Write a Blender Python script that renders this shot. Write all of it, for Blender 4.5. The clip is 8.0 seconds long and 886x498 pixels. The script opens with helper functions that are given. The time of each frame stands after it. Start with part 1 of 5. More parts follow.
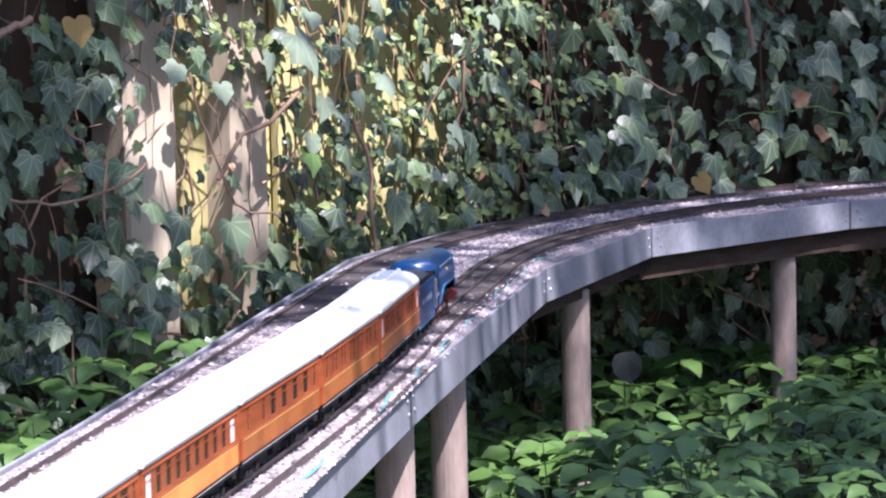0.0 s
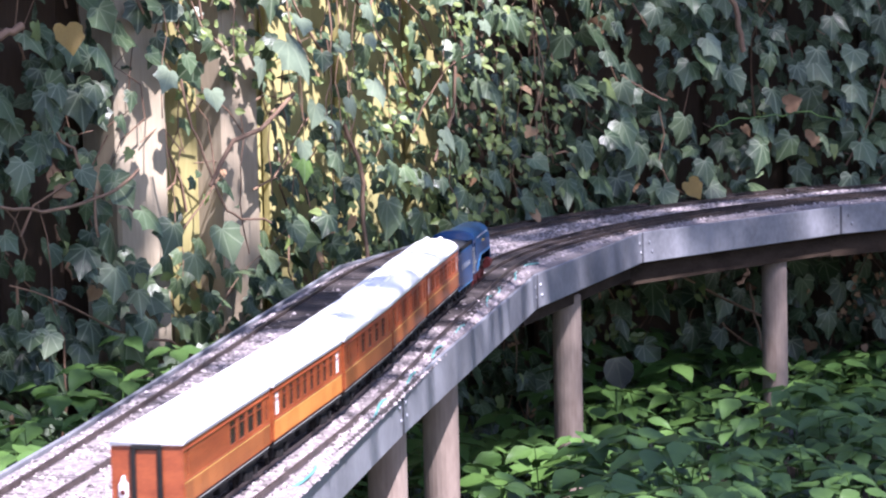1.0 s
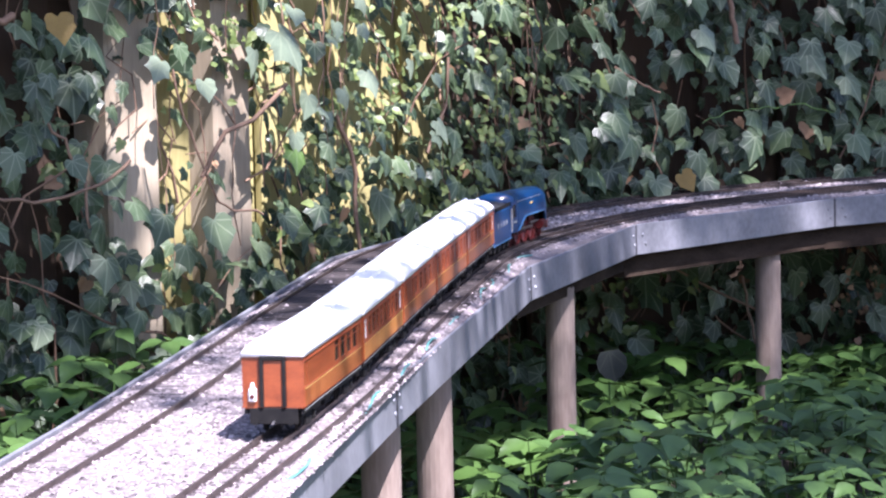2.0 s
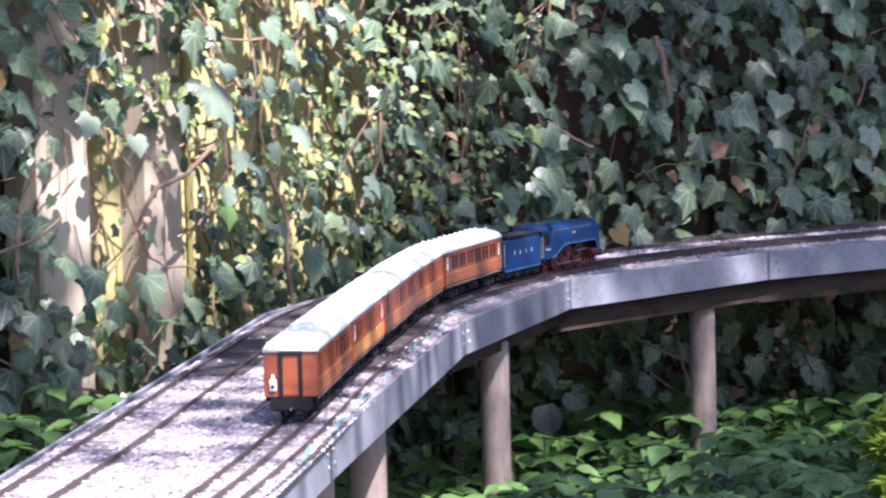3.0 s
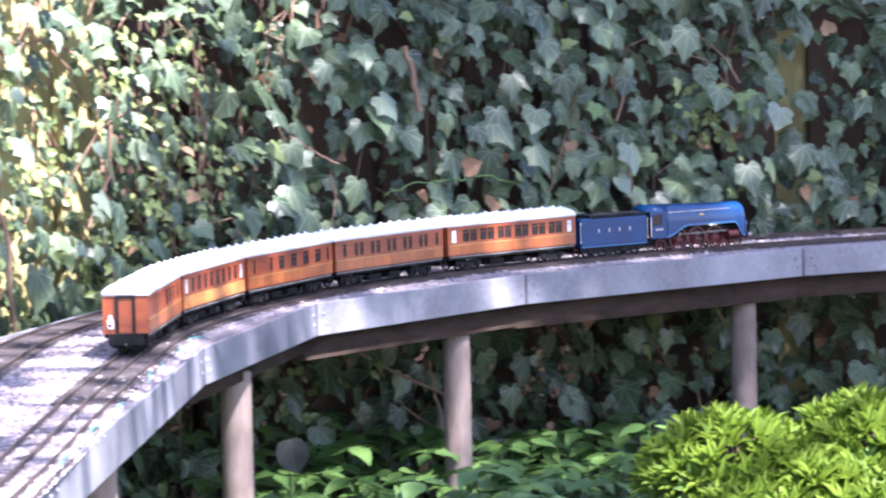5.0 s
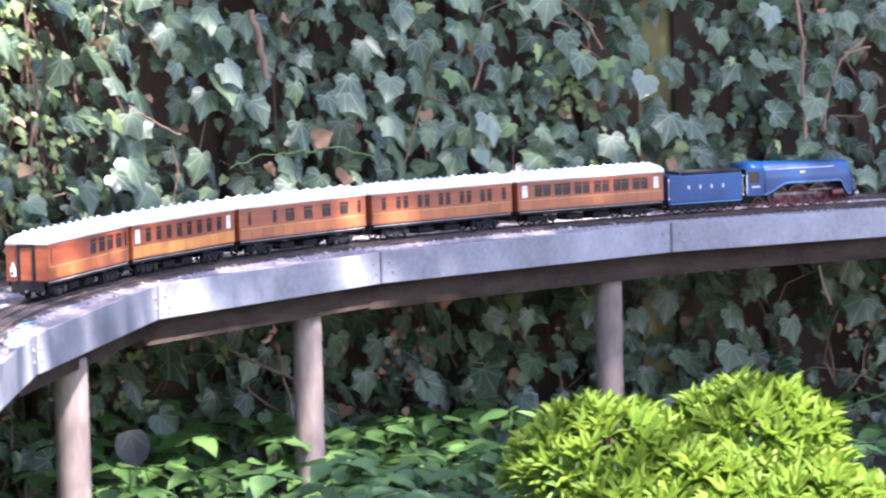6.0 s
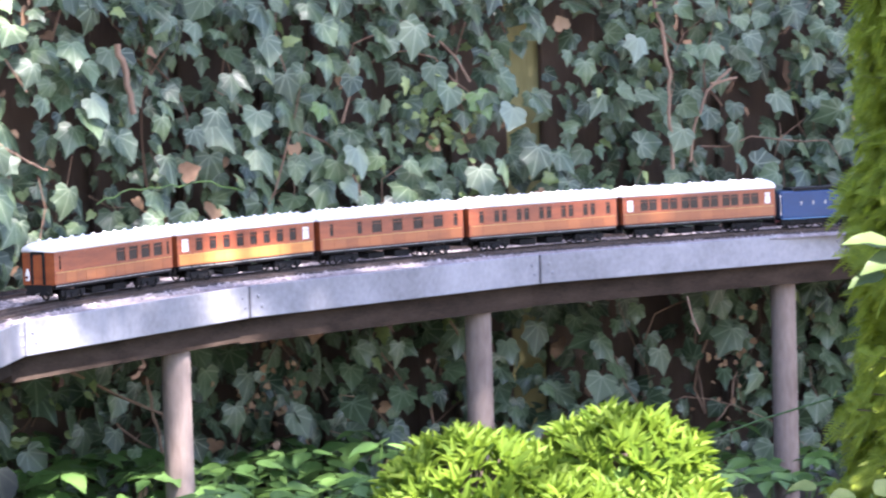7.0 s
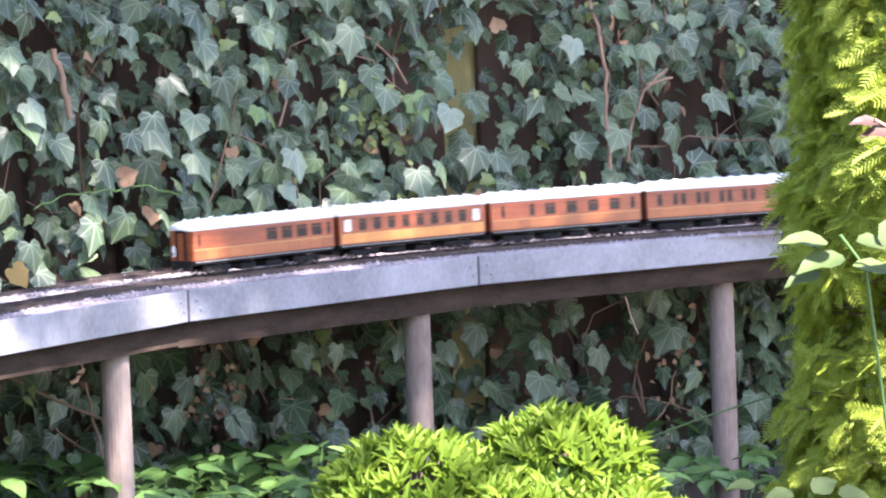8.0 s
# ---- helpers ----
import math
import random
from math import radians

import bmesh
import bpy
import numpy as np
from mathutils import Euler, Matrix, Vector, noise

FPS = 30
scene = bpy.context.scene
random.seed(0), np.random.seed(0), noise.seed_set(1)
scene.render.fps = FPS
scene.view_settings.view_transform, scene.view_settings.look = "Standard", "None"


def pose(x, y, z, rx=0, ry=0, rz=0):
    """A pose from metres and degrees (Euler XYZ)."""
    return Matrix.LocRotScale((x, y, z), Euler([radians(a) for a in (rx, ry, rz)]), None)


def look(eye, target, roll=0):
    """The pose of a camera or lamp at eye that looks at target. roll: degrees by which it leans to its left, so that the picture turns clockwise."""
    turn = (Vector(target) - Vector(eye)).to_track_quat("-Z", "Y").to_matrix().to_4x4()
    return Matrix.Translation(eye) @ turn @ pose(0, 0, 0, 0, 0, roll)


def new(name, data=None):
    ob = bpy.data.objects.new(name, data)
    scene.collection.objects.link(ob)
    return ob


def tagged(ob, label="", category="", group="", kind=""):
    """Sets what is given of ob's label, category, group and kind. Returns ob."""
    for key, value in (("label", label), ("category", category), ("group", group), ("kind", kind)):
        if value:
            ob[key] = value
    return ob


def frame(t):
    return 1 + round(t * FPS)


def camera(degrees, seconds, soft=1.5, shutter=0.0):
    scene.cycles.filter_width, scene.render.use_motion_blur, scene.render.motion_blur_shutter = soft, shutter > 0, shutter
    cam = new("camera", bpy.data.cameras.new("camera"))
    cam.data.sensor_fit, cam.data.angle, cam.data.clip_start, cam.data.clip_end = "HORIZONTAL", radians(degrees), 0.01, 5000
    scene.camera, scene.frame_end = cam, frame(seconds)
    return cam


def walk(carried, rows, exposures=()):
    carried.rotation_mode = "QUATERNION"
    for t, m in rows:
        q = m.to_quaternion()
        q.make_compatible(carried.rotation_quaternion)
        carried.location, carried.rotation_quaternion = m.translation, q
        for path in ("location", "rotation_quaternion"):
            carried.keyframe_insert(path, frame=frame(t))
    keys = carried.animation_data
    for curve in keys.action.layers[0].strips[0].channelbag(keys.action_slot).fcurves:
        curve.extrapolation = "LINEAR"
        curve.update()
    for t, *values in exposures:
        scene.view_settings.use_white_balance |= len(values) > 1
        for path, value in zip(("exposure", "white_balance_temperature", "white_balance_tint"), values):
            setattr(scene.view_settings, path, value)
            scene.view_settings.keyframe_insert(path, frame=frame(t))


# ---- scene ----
# One O-gauge train on a raised garden line, before an ivy-grown fence.
cam = camera(17.0, 8.0, soft=2.2, shutter=0.5)
# seconds, eye x y z, yaw (left), pitch (up), roll
PATH = [
    (0.0, 0.0, 0.0, 1.058, 0.0, -5.3, -1.19),
    (0.5, -0.002, 0.004, 1.059, -0.2, -5.27, -0.94),
    (1.0, -0.002, -0.003, 1.061, -0.19, -5.22, -1.3),
    (1.2, -0.001, -0.006, 1.06, -0.17, -5.06, -1.21),
    (2.3, -0.011, 0.04, 1.056, -0.6, -5.42, -1.04),
    (2.5, -0.007, 0.047, 1.058, -0.88, -4.84, -0.76),
    (3.0, -0.008, 0.042, 1.045, -1.71, -4.22, -1.44),
    (3.5, -0.01, 0.053, 1.042, -3.01, -3.74, -1.58),
    (4.0, -0.009, 0.058, 1.038, -3.62, -3.7, -1.97),
    (4.5, 0.003, 0.233, 1.022, -4.7, -3.79, -1.69),
    (4.7, -0.003, 0.326, 0.999, -5.61, -3.62, -1.43),
    (5.8, 0.001, 0.705, 0.982, -9.46, -3.95, -1.64),
    (6.0, 0.02, 0.771, 0.977, -9.98, -4.25, -1.36),
    (6.5, 0.024, 0.761, 0.978, -11.15, -3.97, -1.33),
    (7.0, 0.029, 0.769, 0.979, -12.44, -3.7, -1.69),
    (7.5, 0.032, 0.768, 0.979, -13.33, -3.63, -1.79),
    (8.0, 0.03, 0.763, 0.981, -13.61, -3.72, -2.11),
]


def aimed(x, y, z, yaw, pitch, roll):
    a, b = radians(yaw), radians(pitch)
    way = Vector((-math.sin(a) * math.cos(b), math.cos(a) * math.cos(b), math.sin(b)))
    return look((x, y, z), Vector((x, y, z)) + way, roll)


walk(cam, [(t, aimed(*r)) for t, *r in PATH], exposures=[(0.0, 1.83, 5850, 29), (2.5, 1.96, 5850, 29), (4.5, 2.75, 5850, 30), (6.0, 3.2, 5950, 29), (8.0, 3.46, 6300, 26)])

# ---- light ----
SUN = Vector((0.30, -0.46, 0.84)).normalized()
world = bpy.data.worlds.new("sky")
scene.world = world
world.use_nodes = True
wt = world.node_tree
sky = wt.nodes.new("ShaderNodeTexSky")
sky.sky_type, sky.sun_disc = "NISHITA", False
sky.sun_elevation = math.asin(SUN.z)
sky.sun_rotation = math.atan2(SUN.x, SUN.y)
wt.links.new(sky.outputs[0], wt.nodes["Background"].inputs[0])
wt.nodes["Background"].inputs[1].default_value = 0.085
lamp = bpy.data.lights.new("sun", "SUN")
lamp.energy, lamp.angle, lamp.color = 5.0, radians(0.55), (1.0, 0.96, 0.90)
sun = new("sun", lamp)
sun.matrix_world = look(SUN * 20, (0, 0, 0))

# ---- materials ----


def veined(nt, colour, amount):
    """Paler veins that fan out from a leaf's base, by the leaf's own coordinates."""
    def calc(op, *args):
        n = nt.nodes.new("ShaderNodeMath")
        n.operation = op
        for i, a in enumerate(args):
            if isinstance(a, (int, float)):
                n.inputs[i].default_value = a
            else:
                nt.links.new(a, n.inputs[i])
        return n.outputs[0]

    at = nt.nodes.new("ShaderNodeAttribute")
    at.attribute_name = "leaf"
    sep = nt.nodes.new("ShaderNodeSeparateXYZ")
    nt.links.new(at.outputs["Vector"], sep.inputs[0])
    x, y = calc("ABSOLUTE", sep.outputs[0]), calc("SUBTRACT", sep.outputs[1], 0.02)
    away = calc("MULTIPLY", calc("PINGPONG", calc("ARCTAN2", x, y), 0.33), calc("SQRT", calc("ADD", calc("MULTIPLY", x, x), calc("MULTIPLY", y, y))))
    rng = nt.nodes.new("ShaderNodeMapRange")
    rng.inputs[1].default_value, rng.inputs[2].default_value = 0.006, 0.03
    rng.inputs[3].default_value, rng.inputs[4].default_value = amount, 0.0
    nt.links.new(away, rng.inputs[0])
    mx = nt.nodes.new("ShaderNodeMix")
    mx.data_type = "RGBA"
    nt.links.new(rng.outputs[0], mx.inputs[0])
    nt.links.new(colour, mx.inputs[6])
    mx.inputs[7].default_value = (0.26, 0.31, 0.2, 1)
    return mx.outputs[2]


def material(name, low, high, rough=0.6, scale=20.0, metal=0.0, bump=0.0, stretch=(1, 1, 1), fine=120.0, spec=0.5,
             island=0.0, objrand=0.0, through_light=0.0, coat=0.0, veins=0.0):
    """Two colours mixed by a broad and a fine noise, with an optional relief and variation from piece to piece."""
    m = bpy.data.materials.new(name)
    m.use_nodes = True
    nt = m.node_tree
    p = nt.nodes["Principled BSDF"]
    tc = nt.nodes.new("ShaderNodeTexCoord")
    mp = nt.nodes.new("ShaderNodeMapping")
    mp.inputs["Scale"].default_value = stretch
    nt.links.new(tc.outputs["Object"], mp.inputs[0])
    n1, n2 = nt.nodes.new("ShaderNodeTexNoise"), nt.nodes.new("ShaderNodeTexNoise")
    n1.inputs["Scale"].default_value, n2.inputs["Scale"].default_value = scale, fine
    n1.inputs["Detail"].default_value = 4
    for n in (n1, n2):
        nt.links.new(mp.outputs[0], n.inputs["Vector"])
    add = nt.nodes.new("ShaderNodeMath")
    add.operation = "MULTIPLY_ADD"
    nt.links.new(n2.outputs[0], add.inputs[0])
    add.inputs[1].default_value = 0.45
    nt.links.new(n1.outputs[0], add.inputs[2])
    rng = nt.nodes.new("ShaderNodeMapRange")
    rng.inputs[1].default_value, rng.inputs[2].default_value = 0.42, 1.02
    nt.links.new(add.outputs[0], rng.inputs[0])
    fac = rng.outputs[0]
    for amount, kind in ((island, "geo"), (objrand, "obj")):
        if amount:
            if kind == "geo":
                src = nt.nodes.new("ShaderNodeNewGeometry").outputs["Random Per Island"]
            else:
                src = nt.nodes.new("ShaderNodeObjectInfo").outputs["Random"]
            mx = nt.nodes.new("ShaderNodeMix")
            mx.inputs[0].default_value = amount
            nt.links.new(fac, mx.inputs[2])
            nt.links.new(src, mx.inputs[3])
            fac = mx.outputs[0]
    ramp = nt.nodes.new("ShaderNodeValToRGB")
    ramp.color_ramp.elements[0].color = (*low, 1)
    ramp.color_ramp.elements[1].color = (*high, 1)
    nt.links.new(fac, ramp.inputs[0])
    colour = ramp.outputs[0]
    if veins:
        colour = veined(nt, colour, veins)
    nt.links.new(colour, p.inputs["Base Color"])
    p.inputs["Roughness"].default_value, p.inputs["Metallic"].default_value = rough, metal
    p.inputs["Specular IOR Level"].default_value = spec
    p.inputs["Coat Weight"].default_value = coat
    p.inputs["Coat Roughness"].default_value = 0.12
    if bump:
        b = nt.nodes.new("ShaderNodeBump")
        b.inputs["Strength"].default_value, b.inputs["Distance"].default_value = bump, 0.004
        nt.links.new(add.outputs[0], b.inputs["Height"])
        nt.links.new(b.outputs[0], p.inputs["Normal"])
    if through_light:
        tr = nt.nodes.new("ShaderNodeBsdfTranslucent")
        nt.links.new(colour, tr.inputs[0])
        mixs = nt.nodes.new("ShaderNodeMixShader")
        mixs.inputs[0].default_value = through_light
        nt.links.new(p.outputs[0], mixs.inputs[1])
        nt.links.new(tr.outputs[0], mixs.inputs[2])
        nt.links.new(mixs.outputs[0], nt.nodes["Material Output"].inputs[0])
    return m


M = {
    "soil": material("soil", (0.02, 0.014, 0.009), (0.07, 0.05, 0.035), 0.95, 8, bump=0.6),
    "ballast": material("ballast", (0.035, 0.029, 0.029), (0.46, 0.40, 0.40), 0.9, 60, island=0.8),
    "bed": material("ballast_bed", (0.085, 0.07, 0.07), (0.27, 0.235, 0.235), 0.95, 90, bump=0.8),
    "zinc": material("weathered_zinc_sheet", (0.125, 0.13, 0.145), (0.285, 0.292, 0.32), 0.45, 9, metal=0.2, bump=0.08, stretch=(1, 1, 0.8)),
    "beam": material("dark_beam", (0.016, 0.011, 0.008), (0.06, 0.042, 0.03), 0.95, 12, stretch=(1, 1, 3), bump=0.4, spec=0.12),
    "post": material("grey_post", (0.115, 0.08, 0.062), (0.285, 0.225, 0.185), 0.85, 14, stretch=(1, 1, 0.3), bump=0.25),
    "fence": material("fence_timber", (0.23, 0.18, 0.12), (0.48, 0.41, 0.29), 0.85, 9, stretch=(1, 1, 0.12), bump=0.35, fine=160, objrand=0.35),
    # algae-tinted boards, with the sun's brightness put into the colour
    "fence_green": material("sunlit_algae_board", (0.17, 0.14, 0.045), (0.50, 0.45, 0.19), 0.85, 9, stretch=(1, 1, 0.12), bump=0.35, fine=160, objrand=0.35),
    # the other boards, with the shade behind the ivy put into the colour
    "fence_dark": material("shade_toned_board", (0.028, 0.018, 0.011), (0.10, 0.064, 0.04), 0.9, 9, stretch=(1, 1, 0.12), bump=0.35, fine=160, objrand=0.35),
    "stem": material("ivy_stem", (0.09, 0.05, 0.03), (0.30, 0.19, 0.12), 0.8, 40, island=0.6),
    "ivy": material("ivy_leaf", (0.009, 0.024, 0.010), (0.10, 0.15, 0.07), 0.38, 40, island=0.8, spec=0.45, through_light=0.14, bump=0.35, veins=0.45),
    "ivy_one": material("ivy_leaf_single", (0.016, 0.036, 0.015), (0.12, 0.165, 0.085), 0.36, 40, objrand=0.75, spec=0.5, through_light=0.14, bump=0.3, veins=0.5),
    # leaves that catch the light: the gleam is put into a paler colour
    "ivy_pale": material("lit_ivy_leaf", (0.09, 0.13, 0.08), (0.22, 0.27, 0.18), 0.3, 40, objrand=0.4, through_light=0.2, veins=0.5),
    "ivy_lime": material("lime_ivy_leaf", (0.06, 0.125, 0.025), (0.13, 0.22, 0.05), 0.4, 40, objrand=0.4, through_light=0.3, veins=0.3),
    "ivy_young_lit": material("young_and_sunlit_ivy_leaf", (0.09, 0.14, 0.035), (0.28, 0.34, 0.12), 0.45, 40, island=0.6, through_light=0.3),
    "ivy_dry": material("dry_ivy_leaf", (0.13, 0.065, 0.03), (0.46, 0.29, 0.16), 0.7, 40, island=0.6, through_light=0.2),
    "ivy_yellow": material("yellowing_leaf", (0.20, 0.11, 0.02), (0.34, 0.24, 0.05), 0.55, 30, objrand=0.3, through_light=0.3),
    "elder": material("ground_leaf", (0.03, 0.075, 0.015), (0.085, 0.165, 0.036), 0.5, 40, island=0.75, through_light=0.2),
    "bush": material("fresh_shrub_leaf", (0.074, 0.138, 0.012), (0.168, 0.245, 0.025), 0.6, 40, island=0.7, spec=0.2, through_light=0.45),
    "bush_old": material("older_shrub_leaf", (0.05, 0.11, 0.02), (0.14, 0.22, 0.05), 0.5, 40, island=0.7, through_light=0.2),
    "conifer": material("conifer_spray", (0.165, 0.235, 0.02), (0.36, 0.43, 0.045), 0.6, 30, island=0.6, through_light=0.5),
    "bark": material("bark", (0.05, 0.035, 0.025), (0.15, 0.11, 0.08), 0.9, 30, bump=0.8, stretch=(1, 1, 0.3)),
    "teak": material("varnished_teak", (0.135, 0.024, 0.008), (0.32, 0.080, 0.025), 0.35, 26, stretch=(1, 0.25, 2.2), fine=220, coat=0.3),
    "teak_low": material("golden_teak_panel", (0.165, 0.04, 0.012), (0.40, 0.128, 0.034), 0.35, 26, stretch=(1, 0.25, 2.2), fine=220, coat=0.4, objrand=0.45),
    "teak_pale": material("pale_teak_panel", (0.42, 0.14, 0.03), (0.66, 0.29, 0.065), 0.35, 26, stretch=(1, 0.25, 2.2), fine=220, coat=0.4, objrand=0.4),
    "lining": material("gold_lining", (0.62, 0.42, 0.10), (0.72, 0.5, 0.16), 0.4, 40),
    "roof": material("white_roof", (0.76, 0.75, 0.73), (0.88, 0.87, 0.85), 0.5, 18),
    "black": material("dark_underframe", (0.006, 0.006, 0.007), (0.018, 0.017, 0.016), 0.7, 40, spec=0.15),
    "pane": material("dark_pane", (0.008, 0.007, 0.007), (0.028, 0.022, 0.02), 0.2, 60, spec=0.4),
    "blind": material("pale_blind", (0.62, 0.60, 0.58), (0.8, 0.78, 0.74), 0.4, 60),
    "blue": material("garter_blue_enamel", (0.001, 0.026, 0.085), (0.003, 0.046, 0.145), 0.3, 12, spec=0.3, coat=0.35),
    "blue_pale": material("light_blue_edge", (0.03, 0.13, 0.28), (0.06, 0.2, 0.38), 0.3, 30, coat=0.3),
    "red": material("crimson_wheel", (0.05, 0.006, 0.006), (0.11, 0.014, 0.012), 0.4, 40),
    "steel": material("bright_steel", (0.45, 0.45, 0.46), (0.7, 0.7, 0.7), 0.28, 40, metal=0.9),
    "rail": material("tarnished_rail", (0.045, 0.034, 0.03), (0.13, 0.10, 0.09), 0.45, 50, metal=0.6),
    "sleeper": material("dark_sleeper", (0.016, 0.013, 0.013), (0.06, 0.048, 0.046), 0.85, 60, objrand=0.5),
    "rod": material("oiled_steel", (0.10, 0.095, 0.09), (0.22, 0.21, 0.2), 0.45, 40, metal=0.7),
    "mark": material("faded_lettering", (0.30, 0.30, 0.28), (0.42, 0.42, 0.38), 0.5, 60),
    "wire": material("teal_wire", (0.05, 0.19, 0.18), (0.14, 0.33, 0.31), 0.4, 40),
    "white": material("white_enamel", (0.74, 0.73, 0.71), (0.84, 0.83, 0.8), 0.4, 40),
    "oily": material("dark_track_grit", (0.02, 0.016, 0.016), (0.085, 0.07, 0.068), 0.9, 70, bump=0.7),
    "seam": material("dark_seam", (0.03, 0.03, 0.036), (0.08, 0.08, 0.09), 0.6, 40, metal=0.2),
    "coal": material("coal", (0.008, 0.008, 0.009), (0.03, 0.03, 0.03), 0.5, 60, bump=0.7),
    "grey_leaf": material("pale_withered_leaf", (0.006, 0.010, 0.009), (0.022, 0.029, 0.027), 0.7, 45, through_light=0.2, spec=0.2, veins=0.06),
    "copper": material("copper_leaf", (0.03, 0.012, 0.007), (0.06, 0.027, 0.015), 0.5, 30, through_light=0.2),
    "broad": material("broad_leaf", (0.032, 0.055, 0.013), (0.078, 0.112, 0.03), 0.6, 20, objrand=0.5, spec=0.3, through_light=0.3),
}

# ---- mesh helpers ----


def mesh_object(name, bm, mat, parent=None, label="", smooth=False):
    me = bpy.data.meshes.new(name)
    bm.to_mesh(me)
    bm.free()
    me.materials.append(M[mat])
    if smooth:
        for f in me.polygons:
            f.use_smooth = True
    ob = new(name, me)
    ob.parent = parent
    if label:
        ob["label"] = label
    return ob


def part(name, bm, mat, parent, label="", smooth=False):
    return mesh_object(name, bm, mat, parent, label, smooth)


def empty(name, x=0, y=0, z=0, rz=0):
    ob = new(name)
    ob.empty_display_size = 0.02
    ob.matrix_basis = pose(x, y, z, 0, 0, rz)
    return ob


def box(bm, x0, x1, y0, y1, z0, z1, bevel=0.0):
    r = bmesh.ops.create_cube(bm, size=1.0)
    vs = r["verts"]
    for v in vs:
        v.co = Vector(((x0 + x1) / 2 + v.co.x * (x1 - x0), (y0 + y1) / 2 + v.co.y * (y1 - y0), (z0 + z1) / 2 + v.co.z * (z1 - z0)))
    if bevel:
        es = {e for v in vs for e in v.link_edges}
        bmesh.ops.bevel(bm, geom=list(es), offset=bevel, segments=1, affect="EDGES", profile=0.5)
    return bm


def boxed(*a, bevel=0.0):
    return box(bmesh.new(), *a[:6], bevel=a[6] if len(a) > 6 else bevel)


def cyl(bm, p, q, r0, r1=None, n=12):
    """A tapered rod from p to q."""
    p, q = Vector(p), Vector(q)
    d = q - p
    m = Matrix.Translation((p + q) / 2) @ d.to_track_quat("Z", "Y").to_matrix().to_4x4()
    bmesh.ops.create_cone(bm, cap_ends=True, segments=n, radius1=r0, radius2=r0 if r1 is None else r1, depth=d.length, matrix=m)
    return bm


def leaf_coords(me, shape, n=1):
    """Keeps each leaf's own coordinates on the mesh and shades it smoothly."""
    at = me.attributes.new("leaf", "FLOAT_VECTOR", "POINT")
    at.data.foreach_set("vector", np.tile(np.array(shape[0], dtype=np.float32).ravel(), n))
    me.polygons.foreach_set("use_smooth", np.ones(len(me.polygons), dtype=bool))


def stuff(name, verts, faces, mat, label, category, kind="stuff", parent=None, shape=None):
    me = bpy.data.meshes.new(name)
    me.from_pydata([tuple(v) for v in verts], [], faces)
    me.materials.append(M[mat])
    if shape:
        leaf_coords(me, shape, len(verts) // len(shape[0]))
    ob = new(name, me)
    ob.parent = parent
    if parent is None:
        tagged(ob, label, category, kind=kind)
    else:
        tagged(ob, label, kind=kind)
    return ob


def tube(verts, faces, pts, radii, n=5):
    """Adds a bent tapered tube along pts to a vertex and face list."""
    base = len(verts)
    pts = [Vector(p) for p in pts]
    for i, p in enumerate(pts):
        d = (pts[min(i + 1, len(pts) - 1)] - pts[max(i - 1, 0)]).normalized()
        u = d.cross(Vector((0.3, 0.2, 0.9))).normalized()
        w = d.cross(u)
        for k in range(n):
            a = 2 * math.pi * k / n
            verts.append(p + radii[i] * (math.cos(a) * u + math.sin(a) * w))
    for i in range(len(pts) - 1):
        for k in range(n):
            a, b = base + i * n + k, base + i * n + (k + 1) % n
            faces.append((a, b, b + n, a + n))


def clumps(leaf, mats):
    """Many copies of one small leaf (verts, faces) at the matrices given, as arrays."""
    lv, lf = leaf
    lv = np.array([[*v, 1.0] for v in lv])
    vs, fs = [], []
    for i, m in enumerate(mats):
        vs.append((lv @ np.array(m).T)[:, :3])
        o = i * len(lv)
        fs.extend([tuple(k + o for k in f) for f in lf])
    return (np.concatenate(vs) if vs else np.zeros((0, 3))), fs


def fan(outline, centre):
    """A leaf as a fan of triangles from its middle."""
    v = [centre, *outline]
    n = len(outline)
    return v, [(0, 1 + i, 1 + (i + 1) % n) for i in range(n)]


def mirrored(half):
    """An outline from its right half, base first, tip last."""
    left = [(-x, y, z) for x, y, z in half[1:-1]][::-1]
    return [*half, *left]


IVY = fan(mirrored([(0, 0.03, 0), (0.13, -0.11, -0.03), (0.29, -0.12, -0.07), (0.44, 0.0, -0.10), (0.41, 0.15, -0.06), (0.45, 0.30, -0.07), (0.53, 0.45, -0.13), (0.36, 0.54, -0.06), (0.25, 0.64, -0.03), (0.13, 0.82, -0.06), (0, 1.02, -0.15)]), (0, 0.27, 0.05))
IVY_SLIM = fan(mirrored([(0, 0.02, 0), (0.16, -0.09, -0.04), (0.32, -0.04, -0.08), (0.36, 0.1, -0.08), (0.29, 0.26, -0.04), (0.37, 0.46, -0.10), (0.22, 0.54, -0.03), (0.13, 0.76, -0.04), (0, 1.06, -0.1)]), (0, 0.28, 0.04))
IVY_BROAD = fan(mirrored([(0, 0.03, 0), (0.16, -0.11, -0.01), (0.36, -0.08, 0.03), (0.5, 0.08, 0.07), (0.46, 0.26, 0.03), (0.5, 0.42, 0.06), (0.34, 0.58, 0.02), (0.18, 0.74, -0.01), (0, 0.94, -0.1)]), (0, 0.3, -0.04))
OVATE = fan(mirrored([(0, 0.0, 0), (0.2, 0.1, 0.04), (0.33, 0.32, 0.07), (0.28, 0.5, 0.05), (0.22, 0.6, 0.06), (0.16, 0.74, 0.03), (0, 1.0, -0.08)]), (0, 0.42, 0.0))
